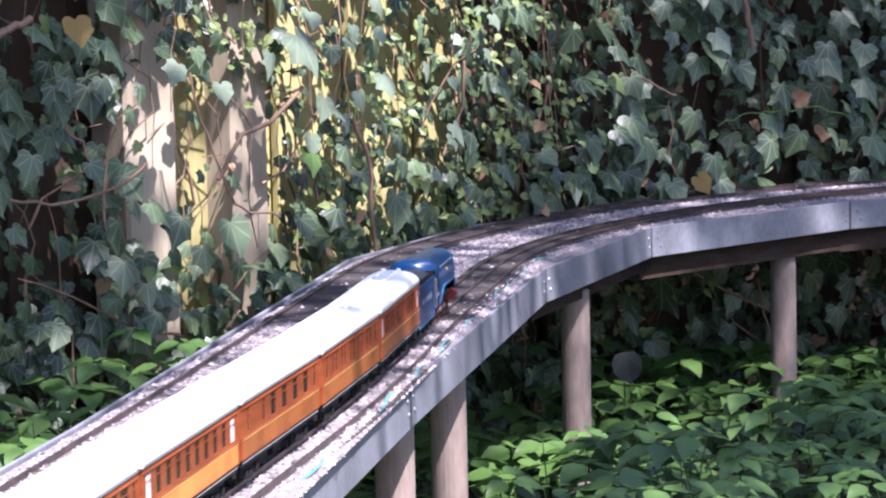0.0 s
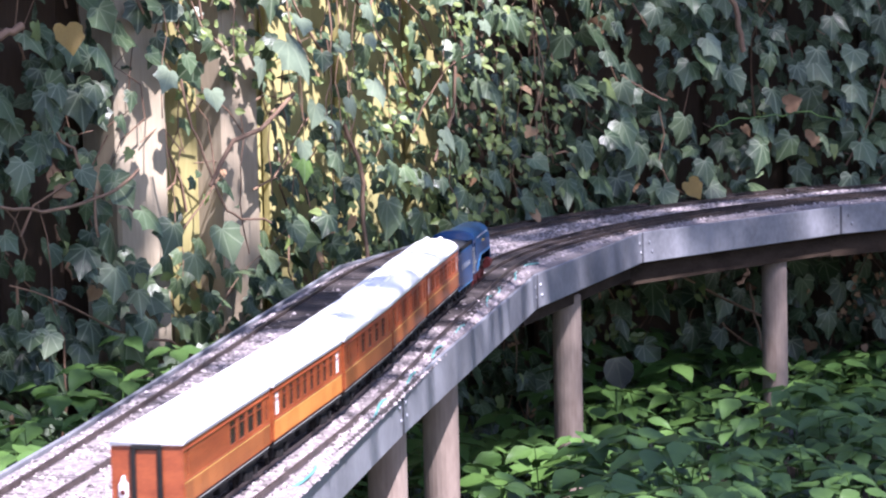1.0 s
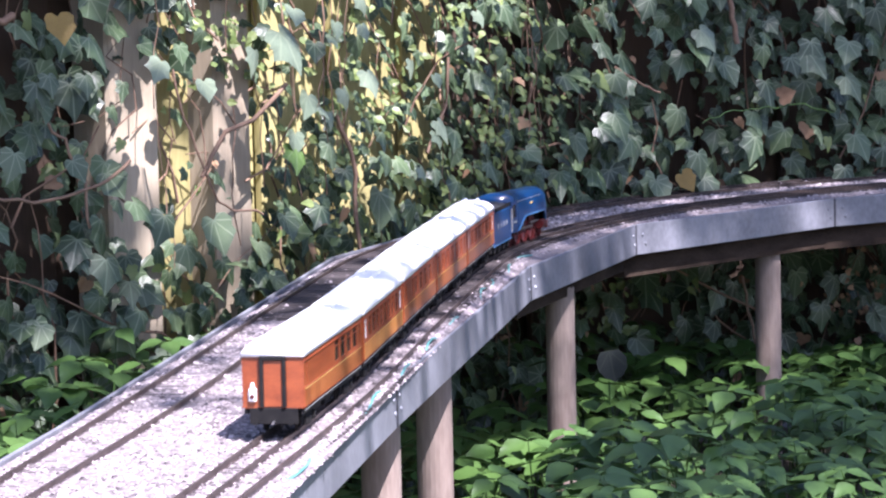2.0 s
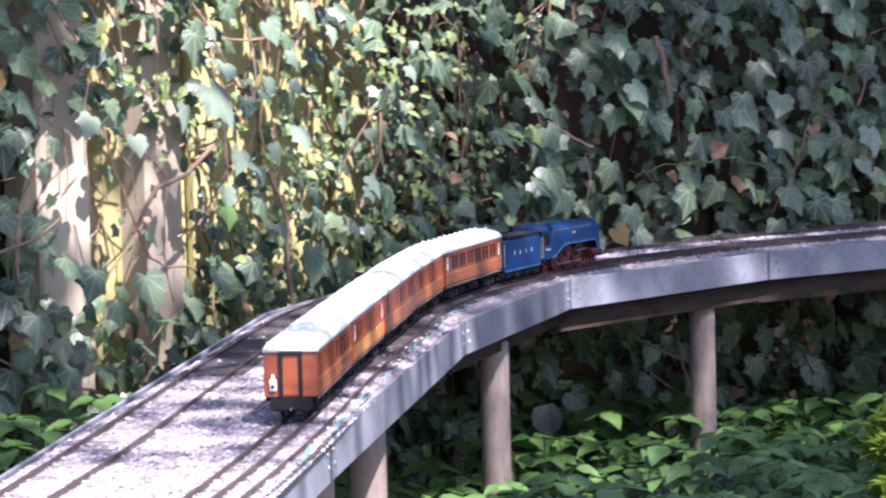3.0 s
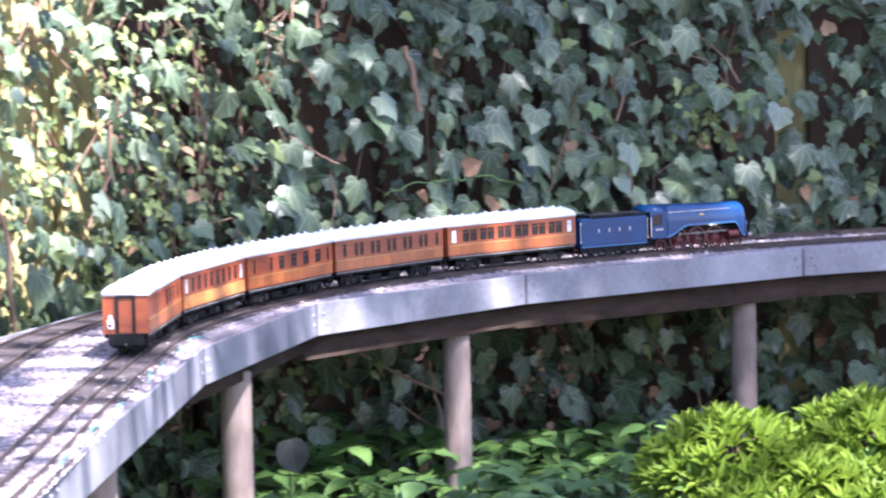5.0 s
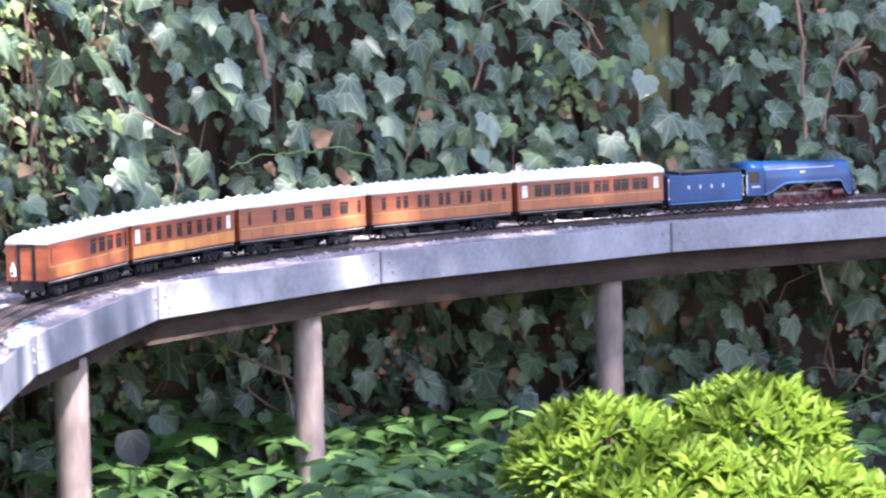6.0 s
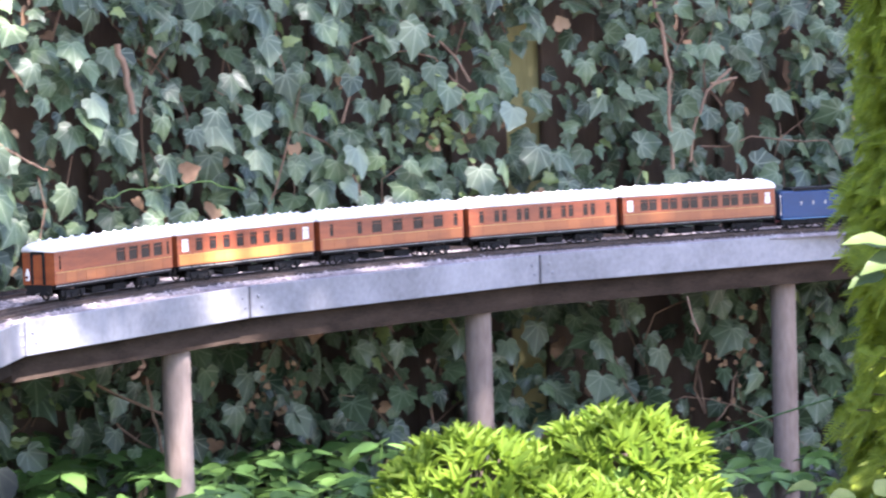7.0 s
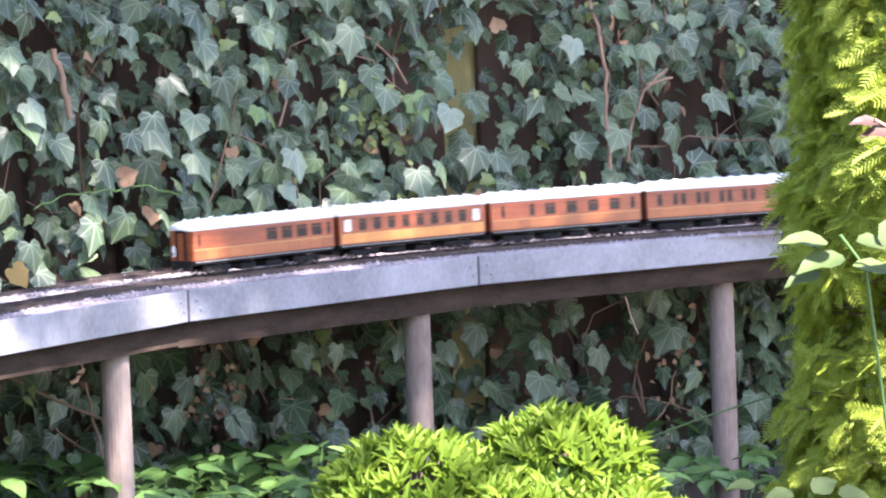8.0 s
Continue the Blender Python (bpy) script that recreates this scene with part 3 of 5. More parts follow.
def coach(windows, pale, blinds, tail=False, label=""):
    root = empty("coach")
    tagged(root, label, "railway coach", group="coaches of the train")
    teak = "teak_pale" if pale else "teak_low"
    y0, y1 = -L / 2, L / 2
    sill, head = 0.0575, 0.0805
    bm = bmesh.new()
    for x in (-W, W):
        side_with_openings(bm, x, [w[:2] for w in windows], FLOOR + 0.002, EAVE, y0, y1, sill, head)
    for y in (y0, y1 - 0.002):
        box(bm, -W + 0.0018, W - 0.0018, y + 0.0002, y + 0.0018, FLOOR + 0.002, EAVE + 0.009)
    box(bm, -W + 0.002, W - 0.002, y0 + 0.002, y1 - 0.002, FLOOR + 0.001, FLOOR + 0.004)
    body = part("body", bm, "teak", root, "varnished teak body")
    for x in (-W, W):
        s = 1 if x > 0 else -1
        for k in range(12):
            a, b = y0 + 0.004 + k * (L - 0.008) / 12, y0 + 0.004 + (k + 1) * (L - 0.008) / 12
            bm = boxed(min(x - s * 0.0002, x + s * 0.0006), max(x - s * 0.0002, x + s * 0.0006), a + 0.0003, b - 0.0003, FLOOR + 0.004, sill - 0.006)
            part("lower_panel", bm, teak, body, "glossy lower panel")
        for z in (sill - 0.0045, head + 0.0018, FLOOR + 0.0028):
            bm = boxed(min(x, x + s * 0.0009), max(x, x + s * 0.0009), y0, y1, z, z + 0.0011)
            part("beading", bm, "teak", body)
        for z in (sill - 0.0058,):
            bm = boxed(min(x, x + s * 0.0007), max(x, x + s * 0.0007), y0 + 0.003, y1 - 0.003, z, z + 0.0006)
            part("lining", bm, "lining", body, "thin gold line")
        for k, (a, b, *tall) in enumerate(windows):
            lit = blinds and (k in (0, len(windows) - 1))
            xx = x - s * 0.0013
            bm = boxed(xx - 0.0003, xx + 0.0003, a - 0.0005, b + 0.0005, sill - 0.0005, head + 0.0005)
            part("window", bm, "blind" if lit else "pane", body, "window with a white blind drawn" if lit else "dark window")
            bm = boxed(min(x, x + s * 0.0005), max(x, x + s * 0.0005), a, b, head - 0.0058, head - 0.005)
            part("window_bar", bm, "teak", body)
    part("roof", roof_mesh(), "roof", root, "arched white roof", smooth=True)
    for k in range(11):
        y = y0 + 0.018 + k * (L - 0.036) / 10
        for x in (-0.010, 0.010):
            bm = bmesh.new()
            cyl(bm, (x, y, EAVE + 0.0150), (x, y, EAVE + 0.0195), 0.0020, 0.0020, 8)
            cyl(bm, (x, y, EAVE + 0.0190), (x, y, EAVE + 0.0213), 0.0036, 0.0026, 10)
            part("ventilator", bm, "roof", root, "small white roof ventilator")
    for x in (-1, 1):
        bm = boxed(x * (W - 0.006) - 0.0005, x * (W - 0.006) + 0.0005, y0 + 0.006, y1 - 0.006, EAVE + 0.008, EAVE + 0.0115)
        part("rain_strip", bm, "roof", root)
    bm = boxed(-0.020, 0.020, y0 + 0.004, y1 - 0.004, 0.0215, FLOOR + 0.0015, bevel=0.0008)
    for s in (-1, 1):
        box(bm, s * 0.0315 - 0.0015, s * 0.0315 + 0.0015, y0 + 0.002, y1 - 0.002, FLOOR - 0.005, FLOOR + 0.002)
    for a, b in ((-0.05, -0.012), (0.012, 0.05)):
        box(bm, -0.02, 0.02, a, b, 0.006, 0.018, 0.001)
    part("underframe", bm, "black", root, "black underframe with battery boxes")
    for s in (-1, 1):
        bm = boxed(s * 0.0335 - 0.0005, s * 0.0335 + 0.0005, y0 + 0.004, y1 - 0.004, FLOOR - 0.0012, FLOOR - 0.0002)
        part("footboard", bm, "mark", root, "thin pale-edged footboard")
        bm = bmesh.new()
        for q in (-0.07, 0.07):
            cyl(bm, (s * 0.02, q, 0.017), (s * 0.02, q * 0.55, 0.008), 0.0008, n=6)
        cyl(bm, (s * 0.02, -0.04, 0.008), (s * 0.02, 0.04, 0.008), 0.0008, n=6)
        part("truss_rod", bm, "black", root)
    bogie(root, y0 + 0.062)
    bogie(root, y1 - 0.062)
    for y, s in ((y0, -1), (y1, 1)):
        bm = bmesh.new()
        for x in (-0.0125, 0.0125):
            box(bm, x - 0.0022, x + 0.0022, y - 0.004 if s < 0 else y, y if s < 0 else y + 0.004, FLOOR + 0.003, EAVE - 0.001, 0.0006)
        box(bm, -0.0147, 0.0147, y - 0.004 if s < 0 else y, y if s < 0 else y + 0.004, EAVE - 0.003, EAVE + 0.0015, 0.0006)
        g = part("gangway", bm, "black", root, "dark corridor gangway frame")
        bm = boxed(-0.0102, 0.0102, y - 0.0016 if s < 0 else y + 0.0002, y - 0.0002 if s < 0 else y + 0.0016, FLOOR + 0.004, EAVE - 0.004)
        part("end_door", bm, "teak", g, "panelled teak end door")
        bm = bmesh.new()
        box(bm, -0.027, 0.027, y - 0.0015 if s < 0 else y - 0.001, y + 0.001 if s < 0 else y + 0.0015, 0.014, FLOOR + 0.002, 0.0005)
        part("buffer_beam", bm, "black", root)
        for x in (-0.02, 0.02):
            bm = bmesh.new()
            cyl(bm, (x, y, 0.0175), (x, y + s * 0.006, 0.0175), 0.0017, n=8)
            cyl(bm, (x, y + s * 0.006, 0.0175), (x, y + s * 0.0072, 0.0175), 0.0042, n=12)
            part("buffer", bm, "black", root)
        bm = bmesh.new()
        cyl(bm, (0, y, 0.0165), (0, y + s * 0.0086, 0.0155), 0.0014, n=6)
        part("coupling", bm, "steel", root, "small metal coupling")
    if tail:
        bm = boxed(-0.0275, -0.0185, y0 - 0.0035, y0 - 0.0002, FLOOR + 0.009, FLOOR + 0.024, bevel=0.0012)
        cyl(bm, (-0.023, y0 - 0.0018, FLOOR + 0.024), (-0.023, y0 - 0.0018, FLOOR + 0.030), 0.0026, 0.0016, 8)
        lamp_ = part("tail_lamp", bm, "white", root, "white tail lamp")
        bm = bmesh.new()
        cyl(bm, (-0.023, y0 - 0.0034, FLOOR + 0.015), (-0.023, y0 - 0.0046, FLOOR + 0.015), 0.0026, n=12)
        part("lens", bm, "red", lamp_, "small red lens")
    return root


def spaced(first, width, gap, n):
    return [(first + i * (width + gap), first + i * (width + gap) + width) for i in range(n)]


COACHES = [
    coach([(-0.160, -0.155), *spaced(0.005, 0.026, 0.0115, 4), (0.157, 0.165)], False, False, True, "brown teak model brake coach with four large windows and tail lamp"),
    coach(spaced(-0.162, 0.017, 0.017, 10), True, True, False, "golden teak model coach with close-set windows and white blinds"),
    coach([(-0.150, -0.142), (-0.085, -0.074), *spaced(-0.050, 0.024, 0.026, 4), (0.150, 0.16)], False, False, False, "brown teak model railway coach with four broad windows"),
    coach([(-0.150, -0.139), *[w for k in range(5) for w in spaced(-0.115 + k * 0.052, 0.0115, 0.006, 2)], (0.148, 0.158)], False, False, False, "red-brown teak model railway coach with small paired windows"),
    coach([(-0.163, -0.150), *[w for k in range(6) for w in spaced(-0.134 + k * 0.0465, 0.0175, 0.002, 2)], (0.150, 0.163)], False, True, False, "brown teak model coach with six wide windows and white blinds"),
]


def tender():
    root = empty("tender")
    tagged(root, "blue model locomotive tender loaded with coal", "tender")
    y0, y1 = -0.086, 0.086
    bm = bmesh.new()
    box(bm, -0.0325, 0.0325, y0, y1, 0.022, 0.080, 0.003)
    body = part("body", bm, "blue", root, "garter-blue tank", smooth=False)
    bm = bmesh.new()
    for s in (-1, 1):
        box(bm, s * 0.031 - 0.0007, s * 0.031 + 0.0007, y0 + 0.03, y1 - 0.002, 0.079, 0.0855, 0.0004)
    box(bm, -0.027, 0.027, y0 + 0.028, y0 + 0.0295, 0.079, 0.085)
    part("coal_rail", bm, "black", body, "dark raised edge")
    bm = bmesh.new()
    bmesh.ops.create_grid(bm, x_segments=14, y_segments=24, size=0.5)
    for v in bm.verts:
        v.co = Vector((v.co.x * 0.053, 0.014 + v.co.y * 0.136, 0.081 + 0.005 * (1 - (2 * v.co.x) ** 2) + 0.0022 * noise.noise(v.co * 26)))
    part("coal", bm, "coal", body, "heaped black coal")
    for s in (-1, 1):
        for k in range(4):
            y = s * (-0.04 + k * 0.0265)
            bm = boxed(s * 0.0327 - 0.0003, s * 0.0327 + 0.0003, y - 0.0017, y + 0.0017, 0.050, 0.058)
            part("bar", bm, "mark", body, "small faded pale bar")
        bm = boxed(s * 0.0322 - 0.0005, s * 0.0322 + 0.0005, y0 + 0.002, y1 - 0.002, 0.0215, 0.0235)
        part("edge_band", bm, "blue_pale", body)
        for q in (y0 - 0.0005, y1 + 0.0005):
            bm = bmesh.new()
            cyl(bm, (s * 0.032, q, 0.032), (s * 0.032, q, 0.072), 0.0007, n=6)
            part("handrail", bm, "steel", root, "bright handrail")
            for z in (0.033, 0.071):
                bm = bmesh.new()
                cyl(bm, (s * 0.031, q, z), (s * 0.0337, q, z), 0.0017, n=8)
                part("knob", bm, "steel", root)
    bm = boxed(-0.027, 0.027, y0 + 0.002, y1 - 0.002, 0.010, 0.0215, 0.001)
    part("frame", bm, "black", root, "black frame")
    for q in (-0.062, -0.022, 0.022, 0.062):
        for s in (-1, 1):
            w = part("wheel", wheel_mesh(0.0135, 0.0035, 10, 0.82), "black", root)
            w.matrix_basis = pose(s * 0.0175, q, 0.0135)
            bm = boxed(s * 0.0285 - 0.002, s * 0.0285 + 0.002, q - 0.005, q + 0.005, 0.009, 0.018, 0.001)
            part("axle_box", bm, "black", root)
    for x in (-0.02, 0.02):
        bm = bmesh.new()
        cyl(bm, (x, y0, 0.0175), (x, y0 - 0.007, 0.0175), 0.0017, n=8)
        cyl(bm, (x, y0 - 0.007, 0.0175), (x, y0 - 0.0082, 0.0175), 0.0042, n=12)
        part("buffer", bm, "red", root)
    return root


def smooth(a, b, x):
    k = min(1.0, max(0.0, (x - a) / (b - a)))
    return k * k * (3 - 2 * k)


SHORT = 0.9  # the casing is shortened to a compact model's length
DRIVERS = (-0.047, -0.001, 0.045)
DRIVER_R = 0.0232


def locomotive():
    root = empty("locomotive")
    tagged(root, "blue streamlined model steam locomotive with crimson wheels", "locomotive")
    y0, y1 = -0.1425, 0.1425
    # the streamlined casing: sections from the cab's front to the nose
    bm = bmesh.new()
    rows = []
    n = 16
    for i in range(33):
        y = -0.094 + (y1 + 0.094) * i / 32
        nose = smooth(0.120, y1 + 0.002, y)
        top = 0.0885 - 0.004 * smooth(-0.09, 0.1, y) - 0.034 * nose ** 1.7
        half = 0.0295 - 0.004 * smooth(0.09, y1, y) - 0.011 * smooth(0.125, y1 + 0.004, y)
        low = 0.026 + 0.020 * smooth(-0.095, -0.03, y) - 0.027 * smooth(0.098, 0.122, y)
        row = [bm.verts.new((half, y, low))]
        shoulder = max(low + 0.004, 0.056 - 0.012 * nose)
        for k in range(n + 1):
            a = math.pi * k / n
            row.append(bm.verts.new((half * math.copysign(abs(math.cos(a)) ** 0.75, math.cos(a)), y, shoulder + (top - shoulder) * math.sin(a) ** 0.8)))
        row.append(bm.verts.new((-half, y, low)))
        rows.append(row)
    front, moved = bmesh.new(), {}

    def onto_front(v):
        if v not in moved:
            moved[v] = front.verts.new(v.co)
        return moved[v]

    for p, q in zip(rows, rows[1:]):
        for k in range(len(p) - 1):
            f = (p[k], p[k + 1], q[k + 1], q[k])
            mid = sum((v.co for v in f), Vector()) / 4
            if mid.y > 0.126 and mid.z > 0.036:
                front.faces.new([onto_front(v) for v in f])
            else:
                bm.faces.new(f)
    bm.faces.new(rows[0])
    front.faces.new([onto_front(v) for v in rows[-1][::-1]])
    bmesh.ops.recalc_face_normals(bm, faces=bm.faces)
    bmesh.ops.recalc_face_normals(front, faces=front.faces)
    part("nose", front, "black", root, "black smokebox front", smooth=True)
    body = part("casing", bm, "blue", root, "garter-blue streamlined casing", smooth=True)
    # pale edge along the foot of the casing
    for s in (-1, 1):
        bm = bmesh.new()
        prev = None
        for i in range(29):
            y = -0.094 + 0.2225 * i / 28
            low = 0.026 + 0.020 * smooth(-0.095, -0.03, y) - 0.027 * smooth(0.098, 0.122, y)
            half = 0.0295 - 0.004 * smooth(0.09, y1, y) - 0.011 * smooth(0.125, y1 + 0.004, y)
            ring = [bm.verts.new((s * (half + dx), y, low + dz)) for dx, dz in ((-0.0006, 0), (0.0009, 0), (0.0009, 0.0028), (-0.0006, 0.0028))]
            if prev:
                for k in range(4):
                    bm.faces.new((prev[k], prev[(k + 1) % 4], ring[(k + 1) % 4], ring[k]))
            prev = ring
        bmesh.ops.recalc_face_normals(bm, faces=bm.faces)
        part("foot_edge", bm, "blue_pale", body, "pale blue lower edge")
        bm = bmesh.new()
        cyl(bm, (s * 0.0272, -0.088, 0.0735), (s * 0.0262, 0.085, 0.0735), 0.0008, n=6)
        part("handrail", bm, "steel", body, "bright handrail")
        for q in (-0.08, -0.05, -0.02, 0.01, 0.04, 0.07):
            bm = bmesh.new()
            cyl(bm, (s * 0.0245, q, 0.0735), (s * 0.0278, q, 0.0735), 0.0013, n=6)
            part("handrail_knob", bm, "steel", body)
        bm = boxed(s * 0.0288 - 0.0012, s * 0.0288 + 0.0012, -0.002, 0.010, 0.0645, 0.0675)
        part("nameplate", bm, "lining", body, "small brass plate")
        bm = boxed(s * 0.0225 - 0.003, s * 0.0225 + 0.003, 0.088, 0.112, 0.060, 0.0655)
        part("grille", bm, "black", body, "dark side opening")
    bm = bmesh.new()
    for y in (0.059, 0.067):
        cyl(bm, (0, y, 0.080), (0, y, 0.0905), 0.0052, n=14)
    box(bm, -0.0052, 0.0052, 0.059, 0.067, 0.080, 0.0903)
    part("chimney", bm, "black", body, "black double chimney")
    # cab
    bm = bmesh.new()
    for s in (-1, 1):
        side_with_openings(bm, s * 0.0300, [(-0.131, -0.106)], 0.026, 0.076, y0 + 0.004, -0.094, 0.050, 0.071, 0.0014)
    box(bm, -0.0284, 0.0284, -0.0958, -0.0942, 0.026, 0.074)
    cab = part("cab", bm, "blue", root, "blue cab")
    bm = bmesh.new()
    rows = []
    for y in (y0 + 0.002, -0.092):
        rows.append([bm.verts.new((0.0306 * math.cos(math.pi * k / 12), y, 0.076 + 0.0135 * math.sin(math.pi * k / 12) ** 0.75)) for k in range(13)])
    for k in range(12):
        bm.faces.new((rows[0][k], rows[0][k + 1], rows[1][k + 1], rows[1][k]))
    bm.faces.new(rows[0])
    bm.faces.new(rows[1][::-1])
    bmesh.ops.recalc_face_normals(bm, faces=bm.faces)
    part("cab_roof", bm, "blue", cab, smooth=True)
    for s in (-1, 1):
        bm = boxed(s * 0.0287 - 0.0003, s * 0.0287 + 0.0003, -0.1315, -0.1055, 0.0495, 0.0715)
        part("cab_window", bm, "pane", cab)
        bm = boxed(s * 0.0303 - 0.0003, s * 0.0303 + 0.0003, -0.124, -0.104, 0.041, 0.0445)
        part("side_plate", bm, "mark", cab, "small pale panel")
        for q in (y0 + 0.0045, y0 + 0.006):
            bm = bmesh.new()
            cyl(bm, (s * 0.0308, q, 0.03), (s * 0.0308, q, 0.066), 0.0008, n=6)
            part("cab_handrail", bm, "steel", cab, "bright handrail")
    # frames and running gear
    bm = boxed(-0.013, 0.013, y0 + 0.006, y1 - 0.012, 0.012, 0.04)
    part("frame", bm, "black", root, "black frame")
    bm = boxed(-0.0255, 0.0255, y1 - 0.008, y1 - 0.004, 0.014, 0.027, 0.001)
    part("buffer_beam", bm, "red", root, "red buffer beam")
    for s in (-1, 1):
        bm = bmesh.new()
        cyl(bm, (s * 0.018, y1 - 0.004, 0.020), (s * 0.018, y1 + 0.005, 0.020), 0.002, n=8)
        cyl(bm, (s * 0.018, y1 + 0.005, 0.020), (s * 0.018, y1 + 0.0065, 0.020), 0.0045, n=12)
        part("buffer", bm, "steel", root)
        bm = bmesh.new()
        cyl(bm, (s * 0.0245, 0.078, 0.024), (s * 0.0245, 0.106, 0.024), 0.0075, n=14)
        part("cylinder", bm, "red", root, "crimson cylinder")
        for q in (0.072, 0.102):
            w = part("wheel", wheel_mesh(0.0115, 0.0035, 8, 0.8), "red", root)
            w.matrix_basis = pose(s * 0.0165, q, 0.0115)
        w = part("wheel", wheel_mesh(0.0125, 0.0035, 8, 0.8), "red", root)
        w.matrix_basis = pose(s * 0.0175, -0.092, 0.0125)
        bm = boxed(s * 0.0225 - 0.0014, s * 0.0225 + 0.0014, 0.020, 0.080, 0.0305, 0.0325)
        part("slide_bar", bm, "rod", root, "steel slide bar")
    for x in (-0.011, 0.011):
        bm = bmesh.new()
        cyl(bm, (x, y1 - 0.002, 0.043), (x, y1 + 0.003, 0.043), 0.0026, n=10)
        part("front_lamp", bm, "white", root, "small white lamp")
    wheels, rods = [], []
    for s in (-1, 1):
        for q in DRIVERS:
            w = part("driving_wheel", wheel_mesh(DRIVER_R, 0.004, 14, 0.86), "red", root, "large spoked crimson driving wheel")
            wheels.append((w, s * 0.0175, q))
        bm = boxed(-0.0008, 0.0008, -0.049, 0.047, -0.0014, 0.0014, 0.0004)
        for q in DRIVERS:
            cyl(bm, (-0.001, q, 0), (0.001, q, 0), 0.0036, n=10)
        rod = part("coupling_rod", bm, "rod", root, "oiled steel coupling rod")
        rods.append((rod, s * 0.0222))
    for ob in root.children_recursive:
        if ob.name.split(".")[0] not in ("wheel", "driving_wheel", "coupling_rod", "chimney"):
            ob.data.transform(Matrix.Diagonal((1.08, SHORT, 1.09, 1)))
    return root, wheels, rods


TENDER = tender()
LOCO, DRIVING, RODS = locomotive()

# ---- ivy ----


def on_wall(u, z, out):
    x, y, d = wall_at(u)
    n = Vector((d.y, -d.x, 0))
    return Vector((x, y, z)) + n * out, n


def ivy_leaf_pose(u, z, out, size):
    """A leaf that hangs tip down and turns its face outwards and up to the light; some are turned every way."""
    p, n = on_wall(u, z, out)
    if random.random() < 0.75:
        normal = n + Vector((rnd(-0.55, 0.55), rnd(-0.3, 0.3), rnd(-0.1, 0.9)))
        tip = Vector((random.gauss(0, 0.55), rnd(-0.3, 0.3), -1))
    else:
        normal = n + Vector((rnd(-1.1, 1.1), rnd(-0.5, 0.5), rnd(-0.3, 1.4)))
        tip = Vector((rnd(-1.3, 1.3), rnd(-0.3, 0.3), rnd(-1.0, 0.5)))
    return facing(p, normal, tip, size, rnd(-14, 14))


# gaps in the ivy through which boards and shade show: along the fence, height, half width, half height, how open
GAPS = [(1.787, 0.74, 0.07, 0.15, 1.0), (2.02, 0.71, 0.07, 0.16, 1.0), (1.655, 0.80, 0.06, 0.05, 0.95), (1.91, 0.72, 0.06, 0.16, 0.75), (2.1, 0.84, 0.16, 0.10, 0.7), (2.28, 0.97, 0.16, 0.12, 0.8),
        (1.95, 0.90, 0.10, 0.10, 0.6), (2.45, 0.90, 0.12, 0.14, 0.55), (2.9, 0.93, 0.08, 0.1, 0.6), (3.455, 0.83, 0.06, 0.10, 0.85), (4.66, 1.0, 0.07, 0.10, 0.7), (5.16, 0.80, 0.12, 0.12, 0.7), (3.69, 0.92, 0.05, 0.06, 0.7), (4.03, 0.36, 0.08, 0.09, 0.7),
        (4.9, 0.37, 0.07, 0.08, 0.8), (4.21, 0.95, 0.06, 0.08, 0.7), (4.31, 0.29, 0.09, 0.07, 0.8), (4.97, 0.20, 0.16, 0.09, 0.75), (3.28, 0.90, 0.08, 0.07, 0.6), (3.1, 0.3, 0.2, 0.12, 0.6), (1.5, 0.66, 0.1, 0.06, 0.6), (1.55, 1.0, 0.1, 0.08, 0.5), (3.6, 0.58, 0.12, 0.05, 0.5)]


def bare(u, z):
    """How far the ivy lets the fence show at a place."""
    most = 0.0
    for cu, cz, ru, rz, amount in GAPS:
        d = math.hypot((u - cu) / ru, (z - cz) / rz)
        most = max(most, amount * min(1.0, max(0.0, (1.35 - d) / 0.5)))
    return most


